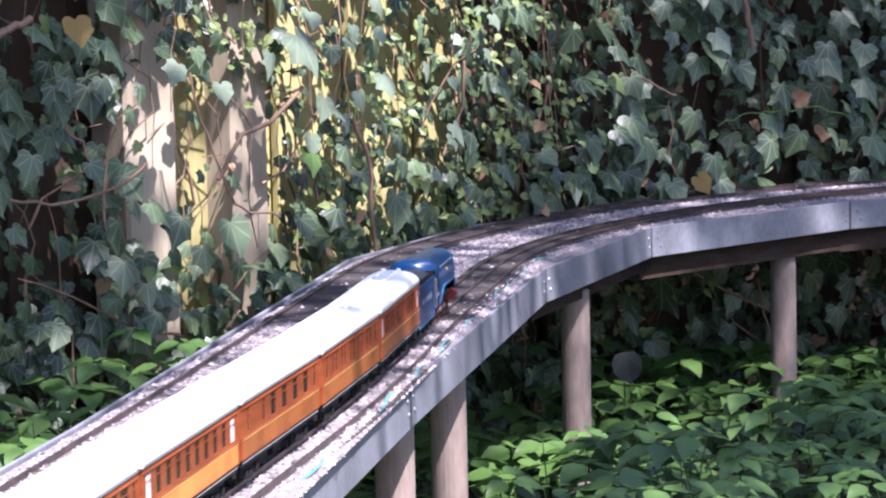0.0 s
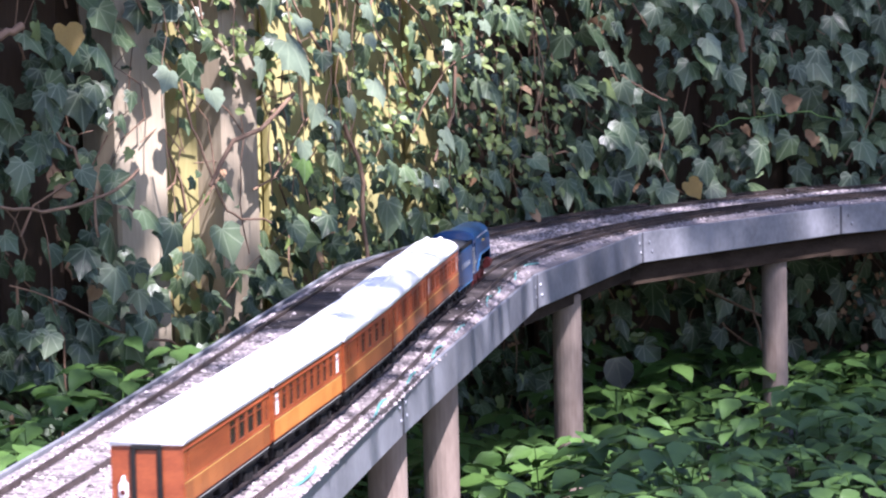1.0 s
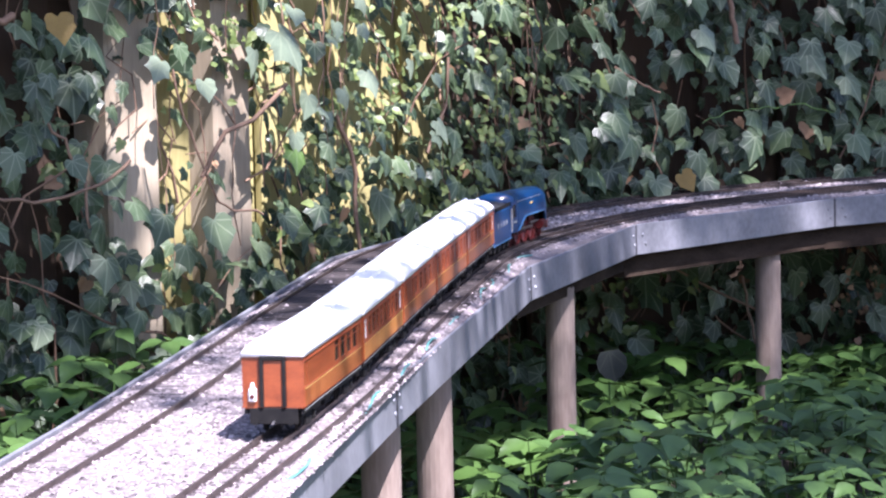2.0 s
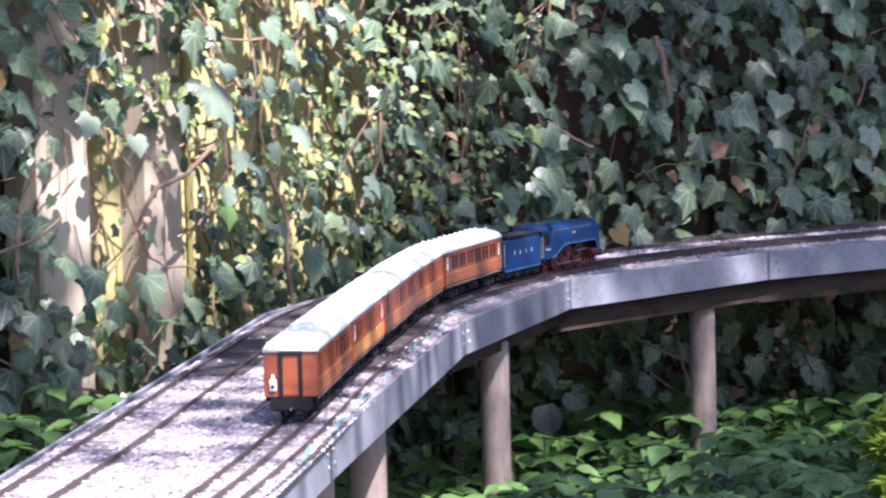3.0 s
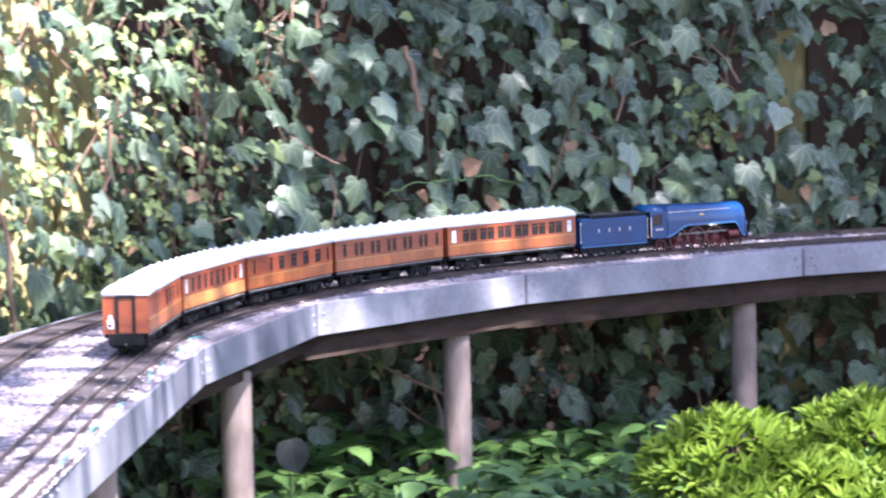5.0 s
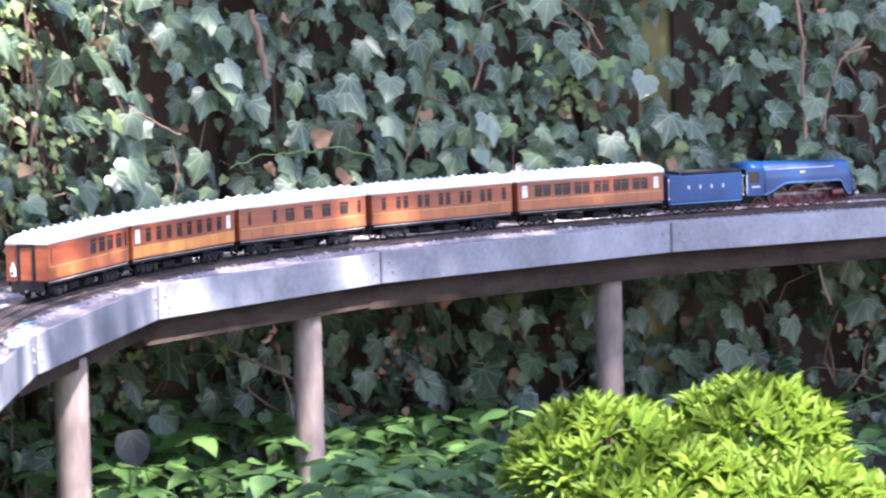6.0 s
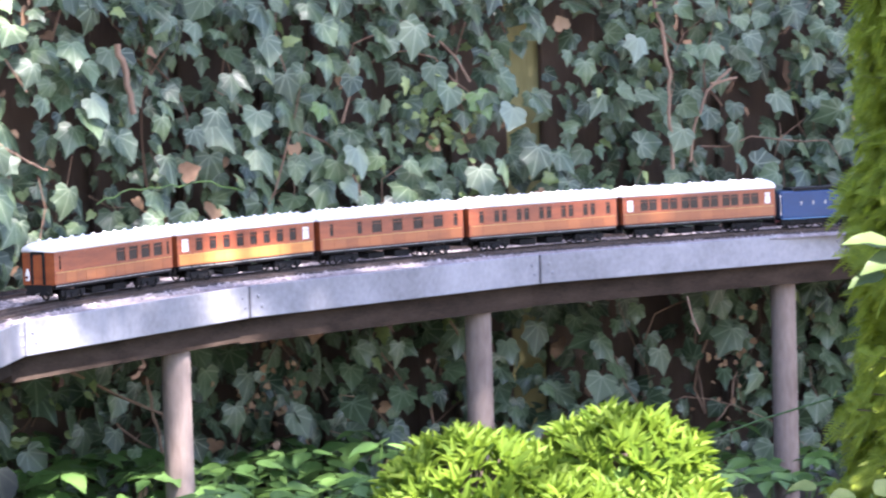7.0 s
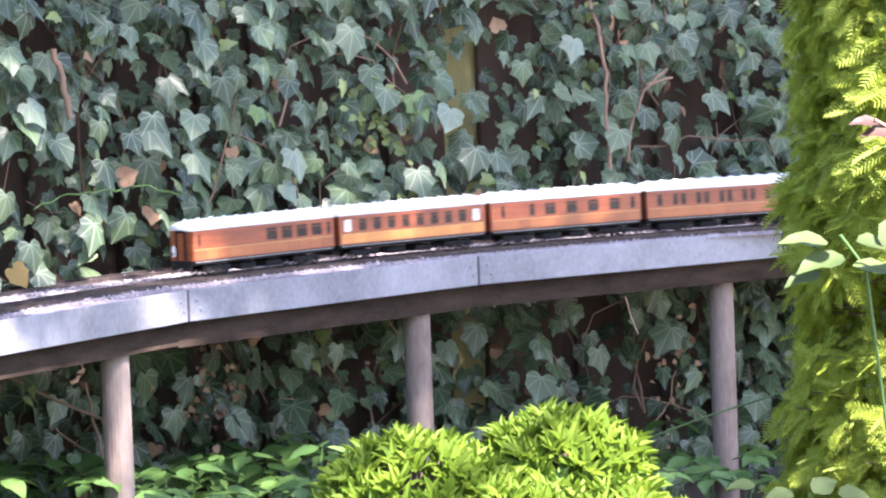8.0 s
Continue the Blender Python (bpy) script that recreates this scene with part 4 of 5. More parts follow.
def ivy():
    root = empty("ivy", 0, 0, 0)
    tagged(root, "dense dark-green ivy climbing over the timber fence", "ivy")
    groups = {"ivy": [], "ivy_slim": [], "ivy_broad": [], "young": [], "dry": []}
    for layer, (count, out0, out1, s0, s1) in enumerate(((5600, -0.01, 0.05, 0.026, 0.05), (5800, 0.04, 0.11, 0.03, 0.062), (2500, 0.10, 0.17, 0.036, 0.072))):
        for _ in range(count):
            u, z = rnd(0.9, 6.5), rnd(0.03, 1.42)
            dens = 0.5 + 0.9 * noise.noise(Vector((u * 4.2, z * 4.2, layer * 3.0)))
            if random.random() > dens * 1.5 + 0.15 or random.random() < bare(u, z) * (1.0 if layer else 0.85):
                continue
            # the sunny stretch gets more pale young leaves, so their colour brightens it
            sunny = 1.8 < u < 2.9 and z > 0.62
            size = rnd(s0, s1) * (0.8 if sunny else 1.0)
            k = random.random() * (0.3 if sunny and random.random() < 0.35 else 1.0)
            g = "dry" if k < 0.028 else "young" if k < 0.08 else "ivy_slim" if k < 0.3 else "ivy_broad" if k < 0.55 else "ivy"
            if g == "young":
                size *= rnd(0.5, 0.8)
            if g == "dry":
                size *= 0.65
            groups[g].append(ivy_leaf_pose(u, z, rnd(out0, out1), size))
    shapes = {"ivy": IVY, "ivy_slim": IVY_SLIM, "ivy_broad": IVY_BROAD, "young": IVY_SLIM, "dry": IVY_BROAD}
    mats = {"ivy": "ivy", "ivy_slim": "ivy", "ivy_broad": "ivy", "young": "ivy_young_lit", "dry": "ivy_dry"}
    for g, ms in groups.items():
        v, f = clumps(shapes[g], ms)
        stuff("foliage", v, f, mats[g], {"young": "pale young ivy leaves, some standing in for sunlit ones", "dry": "dry brown ivy leaves"}.get(g, "dark glossy ivy leaves"), "", parent=root, shape=shapes[g])
    # stems: thin woody runners up and across the fence
    vs, fs = [], []
    for _ in range(240):
        u, z = rnd(0.9, 6.5), rnd(0.0, 1.1)
        out, du, dz = rnd(0.0, 0.13), rnd(-0.5, 0.5), rnd(0.2, 1.0)
        r, pts = rnd(0.0012, 0.0032), []
        for i in range(random.randint(5, 11)):
            pts.append(on_wall(min(max(u, 0.05), 7.0), z, out)[0])
            du, dz = du + rnd(-0.5, 0.5), dz + rnd(-0.35, 0.35)
            l = math.hypot(du, dz) + 1e-6
            u, z, out = u + 0.06 * du / l, max(0.0, z + 0.06 * dz / l), min(0.15, max(0.0, out + rnd(-0.015, 0.015)))
        if len(pts) > 2:
            tube(vs, fs, pts, [r * (1 - 0.6 * i / len(pts)) for i in range(len(pts))], 5)
    for _ in range(34):
        u, z = rnd(1.78, 2.9), rnd(0.78, 1.15)
        out, r, pts = rnd(0.06, 0.16), rnd(0.0009, 0.0018), []
        for i in range(random.randint(4, 8)):
            pts.append(on_wall(u, z, out)[0])
            u, z, out = u + rnd(-0.012, 0.014), z - rnd(0.03, 0.055), out + rnd(-0.008, 0.008)
        tube(vs, fs, pts, [r] * len(pts), 4)
    stuff("stem_growth", vs, fs, "stem", "thin brown woody ivy stems", "", parent=root)
    # the few bare stems that stand out before the leaves
    for r, mat, pts in ((0.0042, "stem", ((4.848, 1.09), (4.873, 1.017), (4.884, 0.931), (4.884, 0.822), (4.887, 0.724))),
                        (0.0034, "stem", ((4.933, 0.734), (4.947, 0.832), (4.986, 0.903), (5.037, 0.936))), (0.003, "stem", ((4.986, 0.903), (5.05, 0.916))),
                        (0.006, "stem", ((3.467, 1.018), (3.484, 0.965), (3.5, 0.889))), (0.0016, "elder", ((3.404, 0.724), (3.485, 0.744), (3.581, 0.748), (3.679, 0.751), (3.763, 0.729))),
                        (0.003, "stem", ((3.506, 0.384), (3.522, 0.306), (3.541, 0.238))), (0.0026, "stem", ((1.52, 0.823), (1.564, 0.787), (1.601, 0.713), (1.609, 0.636))),
                        (0.0022, "stem", ((1.791, 0.897), (1.823, 0.788), (1.88, 0.665), (1.954, 0.632))), (0.0042, "stem", ((1.845, 0.708), (1.898, 0.782), (2.027, 0.861))),
                        (0.0042, "stem", ((2.172, 0.797), (2.219, 0.711), (2.223, 0.605), (2.228, 0.52))), (0.003, "stem", ((2.519, 0.888), (2.509, 0.801), (2.446, 0.712))),
                        (0.0024, "stem", ((3.176, 0.852), (3.251, 0.81), (3.294, 0.793))), (0.003, "stem", ((1.415, 0.697), (1.526, 0.685), (1.63, 0.707), (1.696, 0.746))),
                        (0.007, "stem", ((1.39, 0.97), (1.427, 0.982), (1.471, 0.999))), (0.0022, "stem", ((4.348, 0.434), (4.383, 0.348), (4.4, 0.275))),
                        (0.0022, "stem", ((5.034, 0.278), (5.017, 0.211), (4.98, 0.171)))):
        fine = [on_wall(*[p + (q - p) * k / 4 + rnd(-0.004, 0.004) for p, q in zip(a, b)], 0.17)[0] for a, b in zip(pts, pts[1:]) for k in range(4)] + [on_wall(*pts[-1], 0.17)[0]]
        curve_tube("stem", fine, r, mat, root)
    # tufts of small leaves where young shoots stand out
    ms = []
    for cu, cz, n, w in ((2.35, 0.86, 110, 0.14), (2.75, 0.95, 120, 0.13), (2.8, 0.74, 150, 0.13), (2.6, 0.62, 110, 0.12), (4.35, 0.85, 70, 0.08), (2.2, 0.6, 60, 0.1), (3.25, 0.32, 70, 0.12), (1.95, 0.95, 60, 0.1)):
        for _ in range(n):
            p, nn = on_wall(cu + random.gauss(0, w * 0.6), cz + random.gauss(0, w * 0.6), rnd(0.06, 0.17))
            ms.append(facing(p, nn + Vector((rnd(-0.8, 0.8), rnd(-0.5, 0.5), rnd(0, 0.9))), (rnd(-1, 1), rnd(-1, 1), rnd(-0.6, 0.6)), rnd(0.016, 0.03)))
    dry = []
    for cu, cz, n, w in ((3.86, 0.32, 60, 0.10), (5.05, 0.27, 30, 0.14), (3.0, 0.42, 14, 0.1)):
        for _ in range(n):
            p, nn = on_wall(cu + random.gauss(0, w * 0.5), cz + random.gauss(0, w * 0.6), rnd(0.08, 0.17))
            dry.append(facing(p, nn + Vector((rnd(-0.8, 0.8), 0, rnd(-0.2, 0.9))), (rnd(-1, 1), 0, rnd(-1, 0.4)), rnd(0.009, 0.019), rnd(-40, 40)))
    v, f = clumps(IVY_BROAD, dry)
    stuff("dry_foliage", v, f, "ivy_dry", "curled dry brown leaves", "", parent=root)
    v, f = clumps(OVATE, ms)
    stuff("tuft_foliage", v, f, "ivy_young_lit", "small fresh green leaves", "", parent=root)
    return root


IVY_PLANT = ivy()


def single_leaves(n):
    """Leaves that stand out singly, each a piece of its own."""
    data = {}
    for kind, shape in (("ivy", IVY), ("broad", IVY_BROAD), ("slim", IVY_SLIM)):
        me = bpy.data.meshes.new("leaf")
        me.from_pydata(shape[0], [], shape[1])
        leaf_coords(me, shape)
        me.materials.append(M["ivy_one"])
        data[kind] = me
    for i in range(n):
        u, z = 0.7 + 5.6 * ((i * 0.618034) % 1.0), rnd(0.2, 1.45)
        if random.random() < bare(u, z) * 0.8:
            continue
        ob = new("leaf", data[("ivy", "broad", "slim", "ivy")[i % 4]])
        ob.parent = IVY_PLANT
        ob.matrix_basis = ivy_leaf_pose(u, z, rnd(0.11, 0.18), rnd(0.04, 0.068))


single_leaves(215)
# leaves that mark the wall: along the fence, height, size
DARK = [(1.531, 0.883, 0.043), (1.605, 0.879, 0.043), (2.289, 0.62, 0.085), (2.136, 0.729, 0.052), (2.007, 0.608, 0.056), (1.761, 0.626, 0.064), (1.866, 0.608, 0.075), (3.173, 0.815, 0.059), (2.945, 0.694, 0.067), (3.458, 0.828, 0.067), (3.682, 0.84, 0.077), (3.54, 0.665, 0.068), (3.387, 0.64, 0.06), (3.277, 0.587, 0.06), (3.401, 0.585, 0.061), (3.814, 0.97, 0.062), (3.266, 0.971, 0.054), (1.461, 0.753, 0.056), (1.574, 0.737, 0.048), (1.636, 0.559, 0.068)]
DARK_FAR = [(1.803, 0.574, 0.054), (3.832, 1.005, 0.069), (3.649, 1.042, 0.049), (3.429, 0.845, 0.053), (3.696, 0.866, 0.066), (3.803, 0.862, 0.066), (3.792, 0.785, 0.066), (4.284, 1.019, 0.075), (4.561, 0.762, 0.071), (4.421, 0.722, 0.071), (5.082, 0.991, 0.055), (4.839, 0.318, 0.061), (5.024, 0.347, 0.079), (4.699, 0.268, 0.07), (4.547, 0.388, 0.069), (3.425, 0.276, 0.053), (3.868, 0.258, 0.067), (4.912, 0.789, 0.061), (4.226, 1.003, 0.046)]
# leaves that look lit, drawn in the paler colour
PALE = [(1.764, 0.896, 0.049), (1.853, 0.86, 0.044), (3.396, 0.901, 0.06), (2.003, 0.925, 0.089), (4.06, 0.777, 0.069), (4.027, 0.716, 0.052), (4.505, 0.848, 0.065), (4.805, 0.987, 0.06), (4.473, 0.363, 0.053)]
LIME = [(2.04, 0.728, 0.056), (3.969, 0.878, 0.041), (4.421, 0.881, 0.065)]
YELLOW = [(3.344, 0.6, 0.051), (1.554, 0.976, 0.057)]


def marked_leaf(u, z, size, shape, mat, lift):
    me = bpy.data.meshes.new("leaf")
    me.from_pydata(shape[0], [], shape[1])
    leaf_coords(me, shape)
    me.materials.append(M[mat])
    ob = new("leaf", me)
    ob.parent = IVY_PLANT
    p, n = on_wall(u, z + size * 0.35, 0.175)
    ob.matrix_basis = facing(p, n + Vector((rnd(-0.2, 0.2), 0, lift)), (rnd(-0.7, 0.7), 0, -1), size)
    return ob


for u, z, size in DARK + DARK_FAR:
    marked_leaf(u, z, size, random.choice((IVY, IVY, IVY_BROAD)), "ivy_one", rnd(0.1, 0.6))
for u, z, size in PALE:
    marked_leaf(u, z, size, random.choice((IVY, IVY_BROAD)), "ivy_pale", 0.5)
# glints scattered over the sunny stretch, made by paler leaf colour
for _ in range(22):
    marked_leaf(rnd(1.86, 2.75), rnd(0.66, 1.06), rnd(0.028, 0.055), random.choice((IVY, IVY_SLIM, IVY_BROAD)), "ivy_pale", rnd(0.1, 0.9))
for u, z, size in LIME:
    marked_leaf(u, z, size, IVY, "ivy_lime", 0.5)
for u, z, size in YELLOW:
    marked_leaf(u, z, size, IVY_BROAD, "ivy_yellow", 0.4)

# ---- ground plants ----


def fence_y(x):
    for (ax, ay), (bx, by) in zip(WALL, WALL[1:]):
        if x <= bx:
            return ay + (by - ay) * (x - ax) / (bx - ax)
    return WALL[-1][1]


def ground_cover():
    ms, sv, sf = [], [], []
    for _ in range(3600):
        x, y = rnd(-1.3, 2.9), rnd(3.3, 7.1)
        if y > fence_y(x) - 0.1 or (x > 1.15 and (y < 6.1 or random.random() < 0.8)):
            continue
        h = 0.15 + 0.10 * (0.5 + noise.noise(Vector((x * 1.7, y * 1.7, 3.0)))) + rnd(-0.05, 0.06)
        if x < -0.3:
            h += 0.16
        if x > 1.15:
            h *= 0.6
        top = Vector((x + rnd(-0.03, 0.03), y + rnd(-0.03, 0.03), h))
        tube(sv, sf, [(x, y, 0), (x + rnd(-0.01, 0.01), y, h * 0.6), top], [0.0018, 0.0015, 0.001], 4)
        size = rnd(0.042, 0.075)
        a0 = rnd(0, 360)
        n = random.choice((3, 3, 5))
        for k in range(n):
            a = radians(a0 + 360 * k / n + rnd(-14, 14))
            d = Vector((math.cos(a), math.sin(a), rnd(-0.25, 0.25)))
            ms.append(facing(top + d * 0.008, Vector((d.x * 0.25, d.y * 0.25 - 0.15, 1)), d, size * rnd(0.8, 1.1), rnd(-15, 15)))
    v, f = clumps(OVATE, ms)
    root = empty("ground_plants")
    tagged(root, "low green ground-cover plants with toothed leaves in threes", "plants")
    stuff("foliage", v, f, "elder", "mid-green toothed leaves", "", parent=root, shape=OVATE)
    stuff("stalk_growth", sv, sf, "elder", "thin green stalks", "", parent=root)


ground_cover()


def shrub(cx, cy, top, rx, ry):
    root = empty("shrub", cx, cy, 0)
    tagged(root, "rounded shrub with bright yellow-green whorls of new leaves", "shrub")
    sv, sf, new_, old = [], [], [], []
    for ox, oy, oz, k, n in ((-0.2, 0.0, -0.018, 0.11, 170), (0.09, 0.04, 0.0, 0.105, 160), (-0.05, -0.1, -0.075, 0.14, 210), (0.19, -0.06, -0.125, 0.09, 90), (-0.2, -0.1, -0.10, 0.11, 120), (0.1, -0.17, -0.085, 0.13, 190), (-0.1, -0.2, -0.11, 0.12, 150)):
        c = Vector((ox * rx / 0.3, oy * ry / 0.3, top - k * 0.75 + oz))
        for _ in range(n):
            a, b = rnd(0, 2 * math.pi), math.asin(rnd(-0.35, 1.0))
            d = Vector((math.cos(a) * math.cos(b), math.sin(a) * math.cos(b), math.sin(b)))
            p = c + Vector((d.x * k, d.y * k, d.z * k * 0.75)) * rnd(0.9, 1.06)
            up = (d + Vector((0, 0, 0.7))).normalized()
            tube(sv, sf, [c + d * k * 0.3, p - up * 0.01, p], [0.0025, 0.0016, 0.001], 4)
            fresh = d.z > 0.05 or random.random() < 0.35
            m = random.choice((8, 9, 10))
            side = up.orthogonal().normalized()
            for q in range(m):
                t = 2 * math.pi * q / m + rnd(-0.25, 0.25)
                w = side * math.cos(t) + up.cross(side) * math.sin(t)
                k2 = rnd(0.5, 2.6)
                (new_ if fresh else old).append(facing(p, up - w * k2, w + up * k2, rnd(0.036, 0.06), rnd(-12, 12)))
    # woody base
    for _ in range(9):
        a = rnd(0, 6.28)
        tube(sv, sf, [(0.02 * math.cos(a), 0.02 * math.sin(a), 0), (0.08 * math.cos(a), 0.06 * math.sin(a), top * 0.45), (0.2 * math.cos(a), 0.15 * math.sin(a), top * 0.75)], [0.007, 0.005, 0.003], 6)
    v, f = clumps(BLADE, new_)
    stuff("new_leaves", v, f, "bush", "bright yellow-green new leaves", "", parent=root)
    v, f = clumps(BLADE, old)
    stuff("old_leaves", v, f, "bush_old", "darker older leaves", "", parent=root)
    stuff("branch_growth", sv, sf, "bark", "thin brown branches", "", parent=root)


shrub(1.15, 4.95, 0.418, 0.25, 0.26)


def spray():
    """A flat spray of a conifer: a bent stem with soft narrow needles on both sides, longest in the middle."""
    vs, fs = [], []
    for i in range(9):
        k = i / 8
        at = Vector((0, 0.05 + 0.87 * k, -0.16 * k * k))
        l = 0.24 * (0.5 + 1.0 * math.sin(math.pi * (0.12 + 0.78 * k)))
        for s in (-1, 1):
            d = Vector((s * 0.75, 0.66, 0.12)).normalized()
            side = Vector((-d.y, d.x, 0)) * 0.021
            o = len(vs)
            vs.extend([tuple(at - side * 0.7), tuple(at + side * 0.7), tuple(at + d * l * 0.6 + side), tuple(at + d * l + Vector((0, 0, -0.03))), tuple(at + d * l * 0.6 - side)])
            fs.append((o, o + 1, o + 2, o + 3, o + 4))
    o = len(vs)
    vs.extend([(-0.016, 0, 0), (0.016, 0, 0), (0.014, 0.5, -0.04), (0, 1.1, -0.2), (-0.014, 0.5, -0.04)])
    fs.append((o, o + 1, o + 2, o + 3, o + 4))
    return vs, fs


SPRAY = spray()


def conifer(cx, cy, height, r):
    root = empty("conifer", cx, cy, 0)
    tagged(root, "columnar golden-green conifer with drooping feathery sprays", "conifer")
    bm = bmesh.new()
    cyl(bm, (0, 0, -0.05), (0, 0, height * 0.9), 0.04, 0.008, 10)
    part("trunk", bm, "bark", root, "brown trunk")
    sv, sf, ms = [], [], []
    for i in range(950):
        z = height * rnd(0.02, 0.99)
        a = rnd(0, 2 * math.pi)
        rr = r * (1 - 0.35 * (z / height) ** 1.5) * (0.84 + 0.10 * noise.noise(Vector((math.cos(a) * 2.2, math.sin(a) * 2.2, z * 6.0))) + rnd(-0.07, 0.05))
        d = Vector((math.cos(a), math.sin(a), 0))
        tip = d * rr + Vector((0, 0, z))
        root_p = Vector((0, 0, max(0.0, z - rr * 0.35)))
        mid = (root_p + tip) / 2 + Vector((0, 0, 0.03))
        tube(sv, sf, [root_p, mid, tip], [0.005, 0.003, 0.001], 4)
        across = Vector((-d.y, d.x, 0))
        for k in range(32):
            f = rnd(0.0, 0.7) if k < 9 else rnd(0.72, 1.0)
            spread = rnd(-1, 1)
            q = mid.lerp(tip, f) + across * spread * 0.028 + Vector((0, 0, rnd(-0.018, 0.018)))
            w = d * rnd(0.4, 1.0) + across * (spread * 0.9 + rnd(-0.4, 0.4)) + Vector((0, 0, rnd(-0.4, 0.9)))
            ms.append(facing(q, d * rnd(0.3, 1.1) + across * rnd(-0.6, 0.6) + Vector((0, 0, rnd(0.3, 0.9))), w, rnd(0.03, 0.058), rnd(-25, 25)))
    v, f = clumps(SPRAY, ms)
    stuff("foliage", v, f, "conifer", "golden-green feathery foliage", "", parent=root)
    stuff("branch_growth", sv, sf, "bark", "thin brown branches", "", parent=root)


conifer(1.88, 4.98, 1.6, 0.345)


def broad_leaf(parent, at, normal, tip, size, mat="broad"):
    me = bpy.data.meshes.new("leaf")
    shape = ROUND if mat == "grey_leaf" else OVATE
    me.from_pydata(shape[0], [], shape[1])
    leaf_coords(me, shape)
    me.materials.append(M[mat])
    ob = new("leaf", me)
    ob.parent = parent
    ob.matrix_basis = facing(at, normal, tip, size)
    return ob


# ---- unseen trees, added only to shade the line, the ivy and the ground ----


def tree(cx, cy, lobes, leaves, label):
    root = empty("tree", cx, cy, 0)
    tagged(root, label, "tree")
    sv, sf, ms = [], [], []
    fork = Vector((0, 0, 4.2))
    bm = bmesh.new()
    cyl(bm, (0, 0, -0.1), fork, 0.14, 0.09, 14)
    part("trunk", bm, "bark", root, "brown tree trunk")
    for x, y, z, r in lobes:
        c = Vector((x - cx, y - cy, z))
        m = fork.lerp(c, 0.5) + Vector((rnd(-0.1, 0.1), rnd(-0.1, 0.1), 0.12))
        tube(sv, sf, [fork - Vector((0, 0, 0.3)), m, c], [0.05, 0.03, 0.012], 7)
        for _ in range(int(leaves * r * r)):
            d = Vector((random.gauss(0, 1), random.gauss(0, 1), random.gauss(0, 1))).normalized()
            p = c + d * r * rnd(0.25, 1.0) ** 0.6
            if random.random() < 0.12:
                tube(sv, sf, [c + d * r * 0.1, p], [0.006, 0.002], 4)
            ms.append(facing(p, (rnd(-1, 1), rnd(-1, 1), rnd(0.2, 1)), (rnd(-1, 1), rnd(-1, 1), -0.3), rnd(0.06, 0.11)))
    v, f = clumps(OVATE, ms)
    stuff("crown", v, f, "elder", "green leafy crown", "", parent=root)
    stuff("limbs", sv, sf, "bark", "spreading limbs", "", parent=root)


# crown lobes set up-sun of the parts of the ivy to be shaded
lobes, k = [], 0
for i in range(11):
    for z in (0.35, 0.8, 1.25):
        u = 3.2 + i * 0.34 + rnd(-0.1, 0.1)
        k += 1
        if k % 6 == 3 or (u < 3.45 and z > 0.6) or (z < 0.5 and u < 4.5 and i % 2) or math.hypot(u - 4.75, z - 1.05) < 0.2 or math.hypot(u - 4.12, z - 0.77) < 0.16:
            continue
        p = on_wall(u, z, 0.0)[0] + SUN * rnd(6.0, 7.5)
        lobes.append((p.x, p.y, p.z, rnd(0.22, 0.32)))
for u, z in ((3.55, 0.95), (3.75, 0.78), (3.65, 1.15), (3.9, 1.05), (4.42, 0.9), (4.3, 1.05), (4.0, 1.0)):
    p = on_wall(u, z, 0.0)[0] + SUN * rnd(4.6, 5.4)
    lobes.append((p.x, p.y, p.z, 0.22))
for u, z in ((2.65, 0.3), (2.95, 0.45), (2.95, 0.15)):
    p = on_wall(u, z, 0.0)[0] + SUN * 6.5
    lobes.append((p.x, p.y, p.z, 0.24))
# lobes up-sun of the bend and of the ground before it
for s in (2.3, 2.6, 3.0, 3.3, 3.6, 3.85, 4.1, 4.3, 4.5, 4.7, 4.95):
    x, y, h = line(s, 0.05)
    p = Vector((x, y, DECK)) + SUN * rnd(6.0, 7.0)
    lobes.append((p.x, p.y, p.z, rnd(0.21, 0.26)))
for x, y in ((0.4, 4.6), (0.5, 4.9), (0.62, 5.15), (0.85, 5.6), (0.3, 4.2), (1.2, 5.75), (1.75, 5.95), (1.6, 6.3), (1.85, 6.35), (2.1, 6.4), (1.75, 6.1), (2.0, 6.15), (1.4, 6.2), (2.3, 6.5), (0.2, 4.65), (0.75, 5.4), (0.7, 5.65), (0.95, 5.75), (1.0, 5.95), (1.85, 5.7), (2.05, 5.85)):
    p = Vector((x, y, 0.25)) + SUN * rnd(6.0, 7.0)
    lobes.append((p.x, p.y, p.z, rnd(0.23, 0.28)))
# one small lobe to shade the low plant
p = Vector((1.19, 3.86, 0.47)) + SUN * 6.2
lobes.append((p.x, p.y, p.z, 0.14))
tree(4.9, 5.2, lobes, 1650, "unseen leafy tree, added to shade the bend and the far ivy")
# second added tree: shade for the left ivy and the ground there
lobes = []
for u, z in ((1.45, 0.45), (1.7, 0.35), (1.45, 0.7), (2.0, 0.38), (2.3, 0.42), (1.25, 0.9), (1.2, 0.6), (1.35, 0.8), (1.5, 0.55), (1.3, 0.45), (1.5, 0.93), (1.42, 1.1), (1.6, 1.06), (1.25, 1.15), (1.7, 1.02)):
    p = on_wall(u, z, 0.0)[0] + SUN * rnd(5.0, 6.0)
    lobes.append((p.x, p.y, p.z, rnd(0.16, 0.2)))
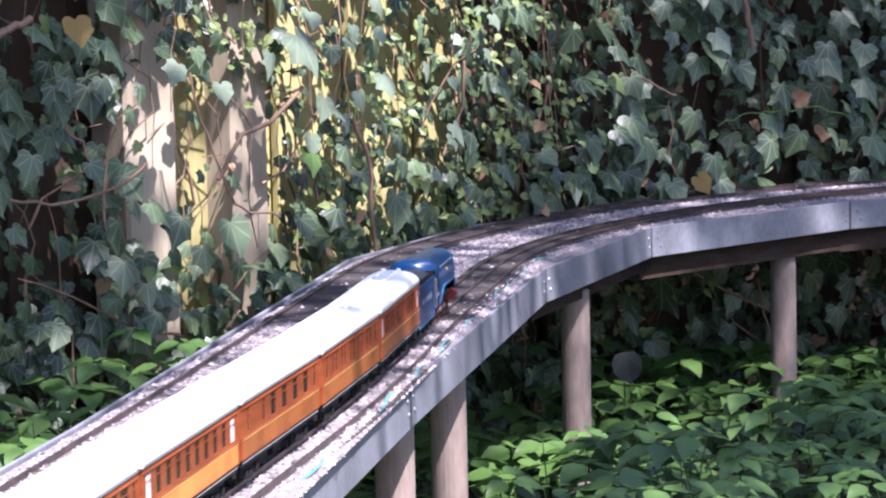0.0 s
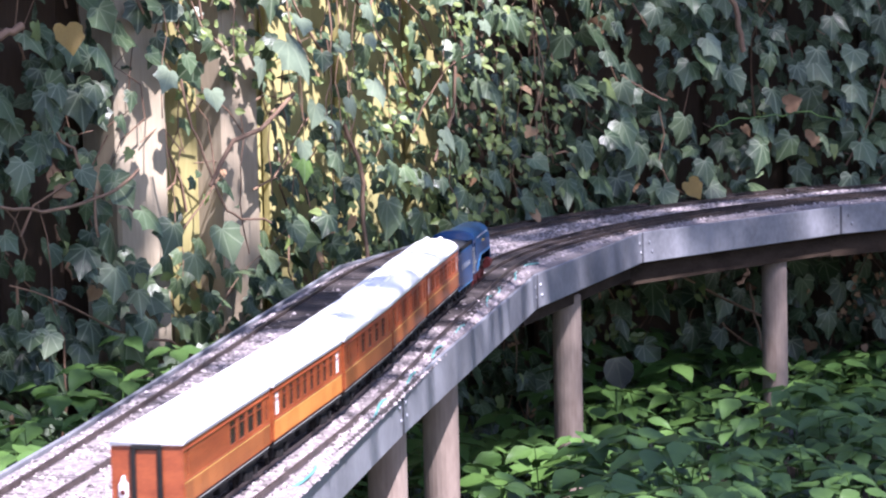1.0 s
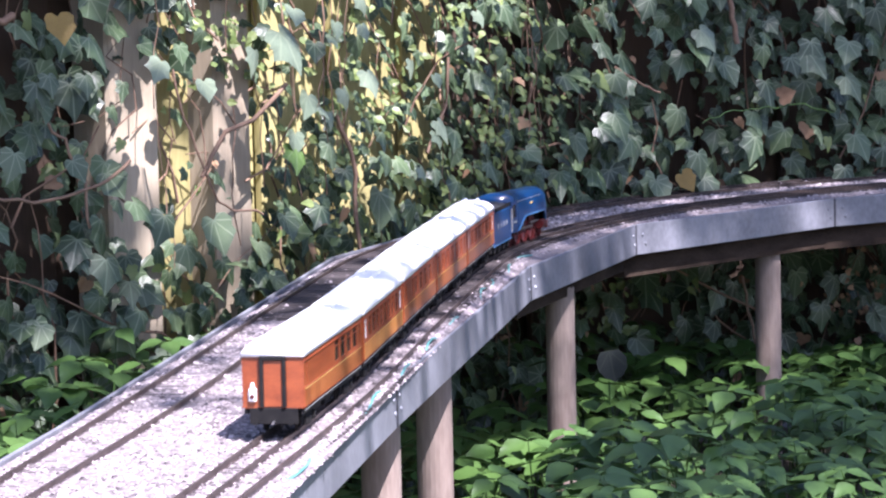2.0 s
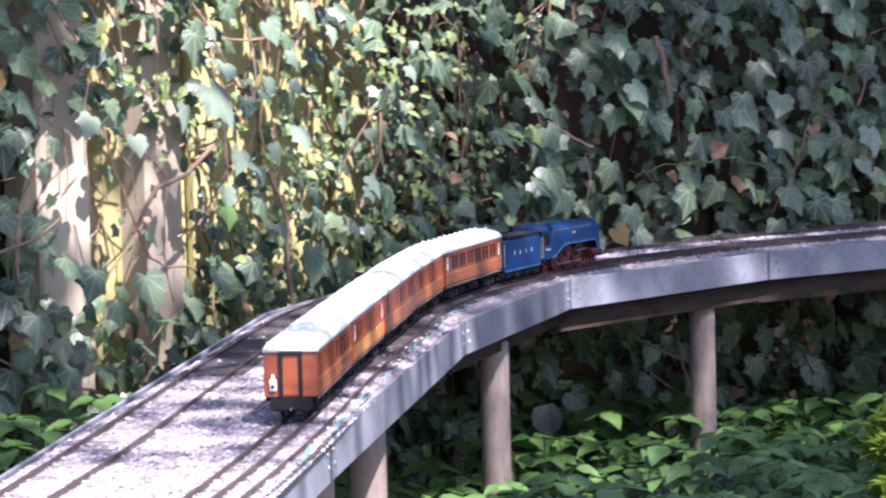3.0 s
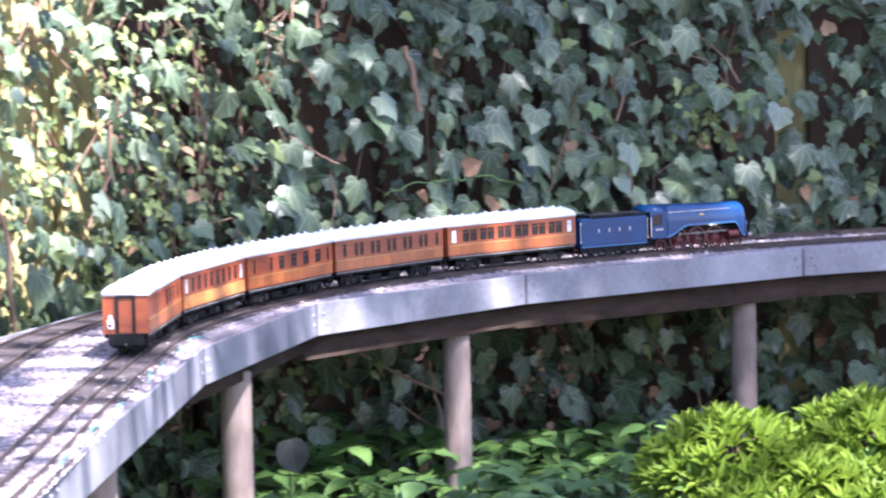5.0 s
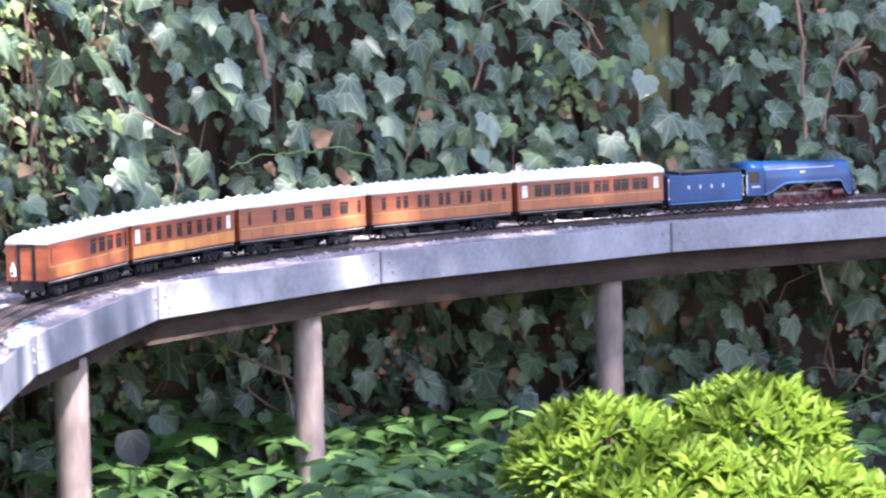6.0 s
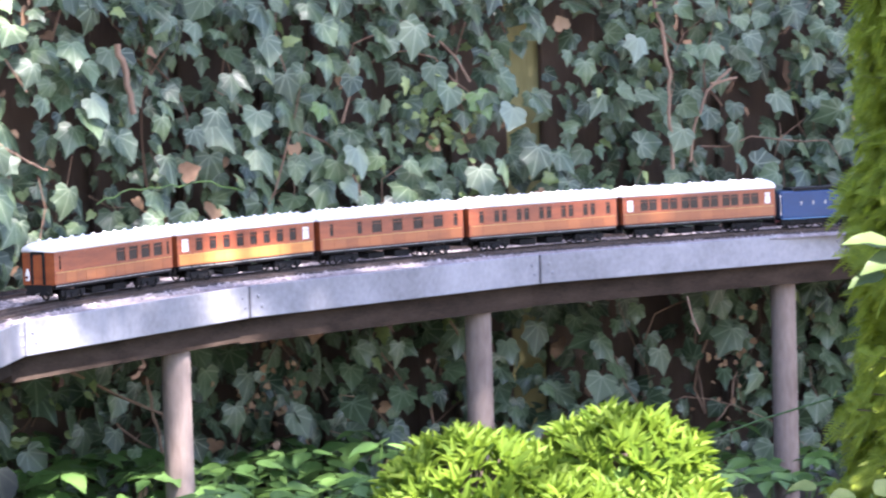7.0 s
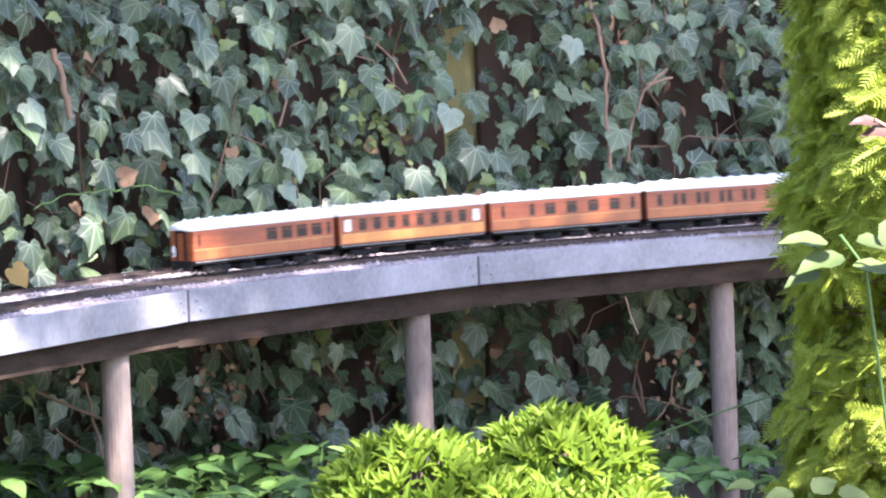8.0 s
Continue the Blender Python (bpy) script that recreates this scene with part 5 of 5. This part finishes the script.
for x, y in ((-0.55, 4.5), (-0.38, 4.85), (-0.8, 4.3), (-0.62, 4.8)):
    p = Vector((x, y, 0.35)) + SUN * 5.5
    lobes.append((p.x, p.y, p.z, 0.2))
tree(-1.7, 2.9, lobes, 1900, "unseen leafy tree, added to shade the left of the ivy")
# third added tree, sparse, to break up the sun on the near deck
lobes = []
for i in range(1, 9):
    x, y, h = line(0.35 + i * 0.23, -0.14 + rnd(-0.1, 0.1))
    p = Vector((x, y, DECK)) + SUN * rnd(5.5, 6.5)
    lobes.append((p.x, p.y, p.z, rnd(0.2, 0.26)))
tree(2.9, 0.2, lobes, 540, "unseen thinly leaved tree, added to dapple the near deck")


# ---- small plants and litter ----


def leafy_stem(name, pts, leaves, mat, stem_mat, label, radius=0.002):
    """One stem with its few broad leaves: (at, normal, tip, size)."""
    root = empty(name, *pts[0])
    tagged(root, label, "plant")
    o = Vector(pts[0])
    curve_tube("stem", [Vector(p) - o for p in pts], radius, stem_mat, root)
    for at, normal, tip, size in leaves:
        broad_leaf(root, Vector(at) - o, normal, tip, size, mat)
    return root


leafy_stem("seedling", [(1.36, 3.98, 0.0), (1.34, 3.96, 0.4), (1.30, 3.95, 0.72), (1.27, 3.95, 0.76)],
           [((1.255, 3.95, 0.752), (0.1, -0.45, 1), (-1, 0.1, -0.15), 0.061), ((1.265, 3.93, 0.738), (-0.1, -0.5, 1), (-1, -0.2, -0.3), 0.066),
            ((1.27, 3.9, 0.755), (0.2, -0.5, 1.0), (0.9, -0.2, 0.3), 0.057), ((1.30, 3.89, 0.745), (-0.4, -0.7, 0.6), (0.5, 0, 0.7), 0.070),
            ((1.32, 3.88, 0.755), (-0.3, -0.8, 0.7), (0.8, 0, 0.5), 0.066), ((1.28, 3.94, 0.725), (0.1, -0.4, 1), (0.9, -0.3, -0.1), 0.066), ((1.24, 3.94, 0.72), (-0.2, -0.5, 1), (-0.9, -0.3, 0.1), 0.049)],
           "broad", "elder", "young hazel-like stem with broad pale-green leaves")
leafy_stem("low_plant", [(1.2, 3.9, 0.0), (1.2, 3.88, 0.3), (1.19, 3.86, 0.48)],
           [((1.13, 3.87, 0.492), (0, -0.5, 1), (-1, 0, -0.1), 0.035), ((1.17, 3.86, 0.482), (0, -0.6, 1), (-0.8, -0.4, 0.2), 0.04), ((1.19, 3.85, 0.482), (0.1, -0.7, 0.8), (0.5, -0.2, 0.6), 0.042),
            ((1.22, 3.85, 0.478), (0.2, -0.7, 0.8), (1, -0.2, 0.1), 0.045)], "broad", "elder", "low plant with broad light-green leaves")
leafy_stem("copper_shoot", [(1.42, 3.9, 0.0), (1.40, 3.88, 0.6), (1.34, 3.87, 0.86), (1.28, 3.862, 0.893)],
           [((1.285, 3.862, 0.89), (0, -0.6, 1), (-1, 0, 0.05), 0.035), ((1.30, 3.858, 0.878), (0, -0.6, 1), (-1, 0, -0.1), 0.04)], "copper", "stem", "thin shoot with copper-brown leaves")
leafy_stem("green_cane", [(1.30, 5.36, 0.0), (1.36, 5.345, 0.25), (1.408, 5.335, 0.332), (1.55, 5.30, 0.382), (1.693, 5.272, 0.422), (1.78, 5.25, 0.45)], [], "broad", "elder", "thin green arching cane", 0.0018)
leafy_stem("dead_twig", [(0.52, 6.30, 0.42), (0.62, 6.35, 0.36), (0.703, 6.33, 0.321), (0.72, 6.32, 0.25)], [], "broad", "stem", "thin dead brown twig hanging from the ivy", 0.003)
leafy_stem("pale_stalk", [(1.765, 6.40, 0.49), (1.772, 6.39, 0.45), (1.784, 6.383, 0.415)], [], "broad", "stem", "short pale dry stalk", 0.0017)
leafy_stem("withered_leaf", [(0.338, 5.56, 0.0), (0.34, 5.56, 0.2), (0.338, 5.56, 0.28)], [((0.338, 5.554, 0.34), (0.1, -1, 0.25), (0.15, 0, -1), 0.062)], "grey_leaf", "elder", "large pale withered leaf on a thin stalk")


# ---- what moves ----


def motions():
    steps = [k * 0.2 for k in range(41)]
    for i, c in enumerate(COACHES):
        walk(c, [(t, vehicle_pose(t, L / 2 + i * PITCH, 0.11)) for t in steps])
    walk(TENDER, [(t, vehicle_pose(t, 5 * PITCH + 0.084, 0.05)) for t in steps])
    walk(LOCO, [(t, vehicle_pose(t, 5 * PITCH + 0.175 + 0.128, 0.065)) for t in steps])
    frames = [k / FPS for k in range(8 * FPS + 1)]
    for w, x, y in DRIVING:
        walk(w, [(t, pose(x, y, DRIVER_R) @ Matrix.Rotation(-gone(t) / DRIVER_R, 4, "X")) for t in frames])
    for rod, x in RODS:
        rows = []
        for t in frames:
            a = -gone(t) / DRIVER_R
            rows.append((t, pose(x, 0.010 * math.cos(a), DRIVER_R + 0.010 * math.sin(a))))
        walk(rod, rows)


motions()
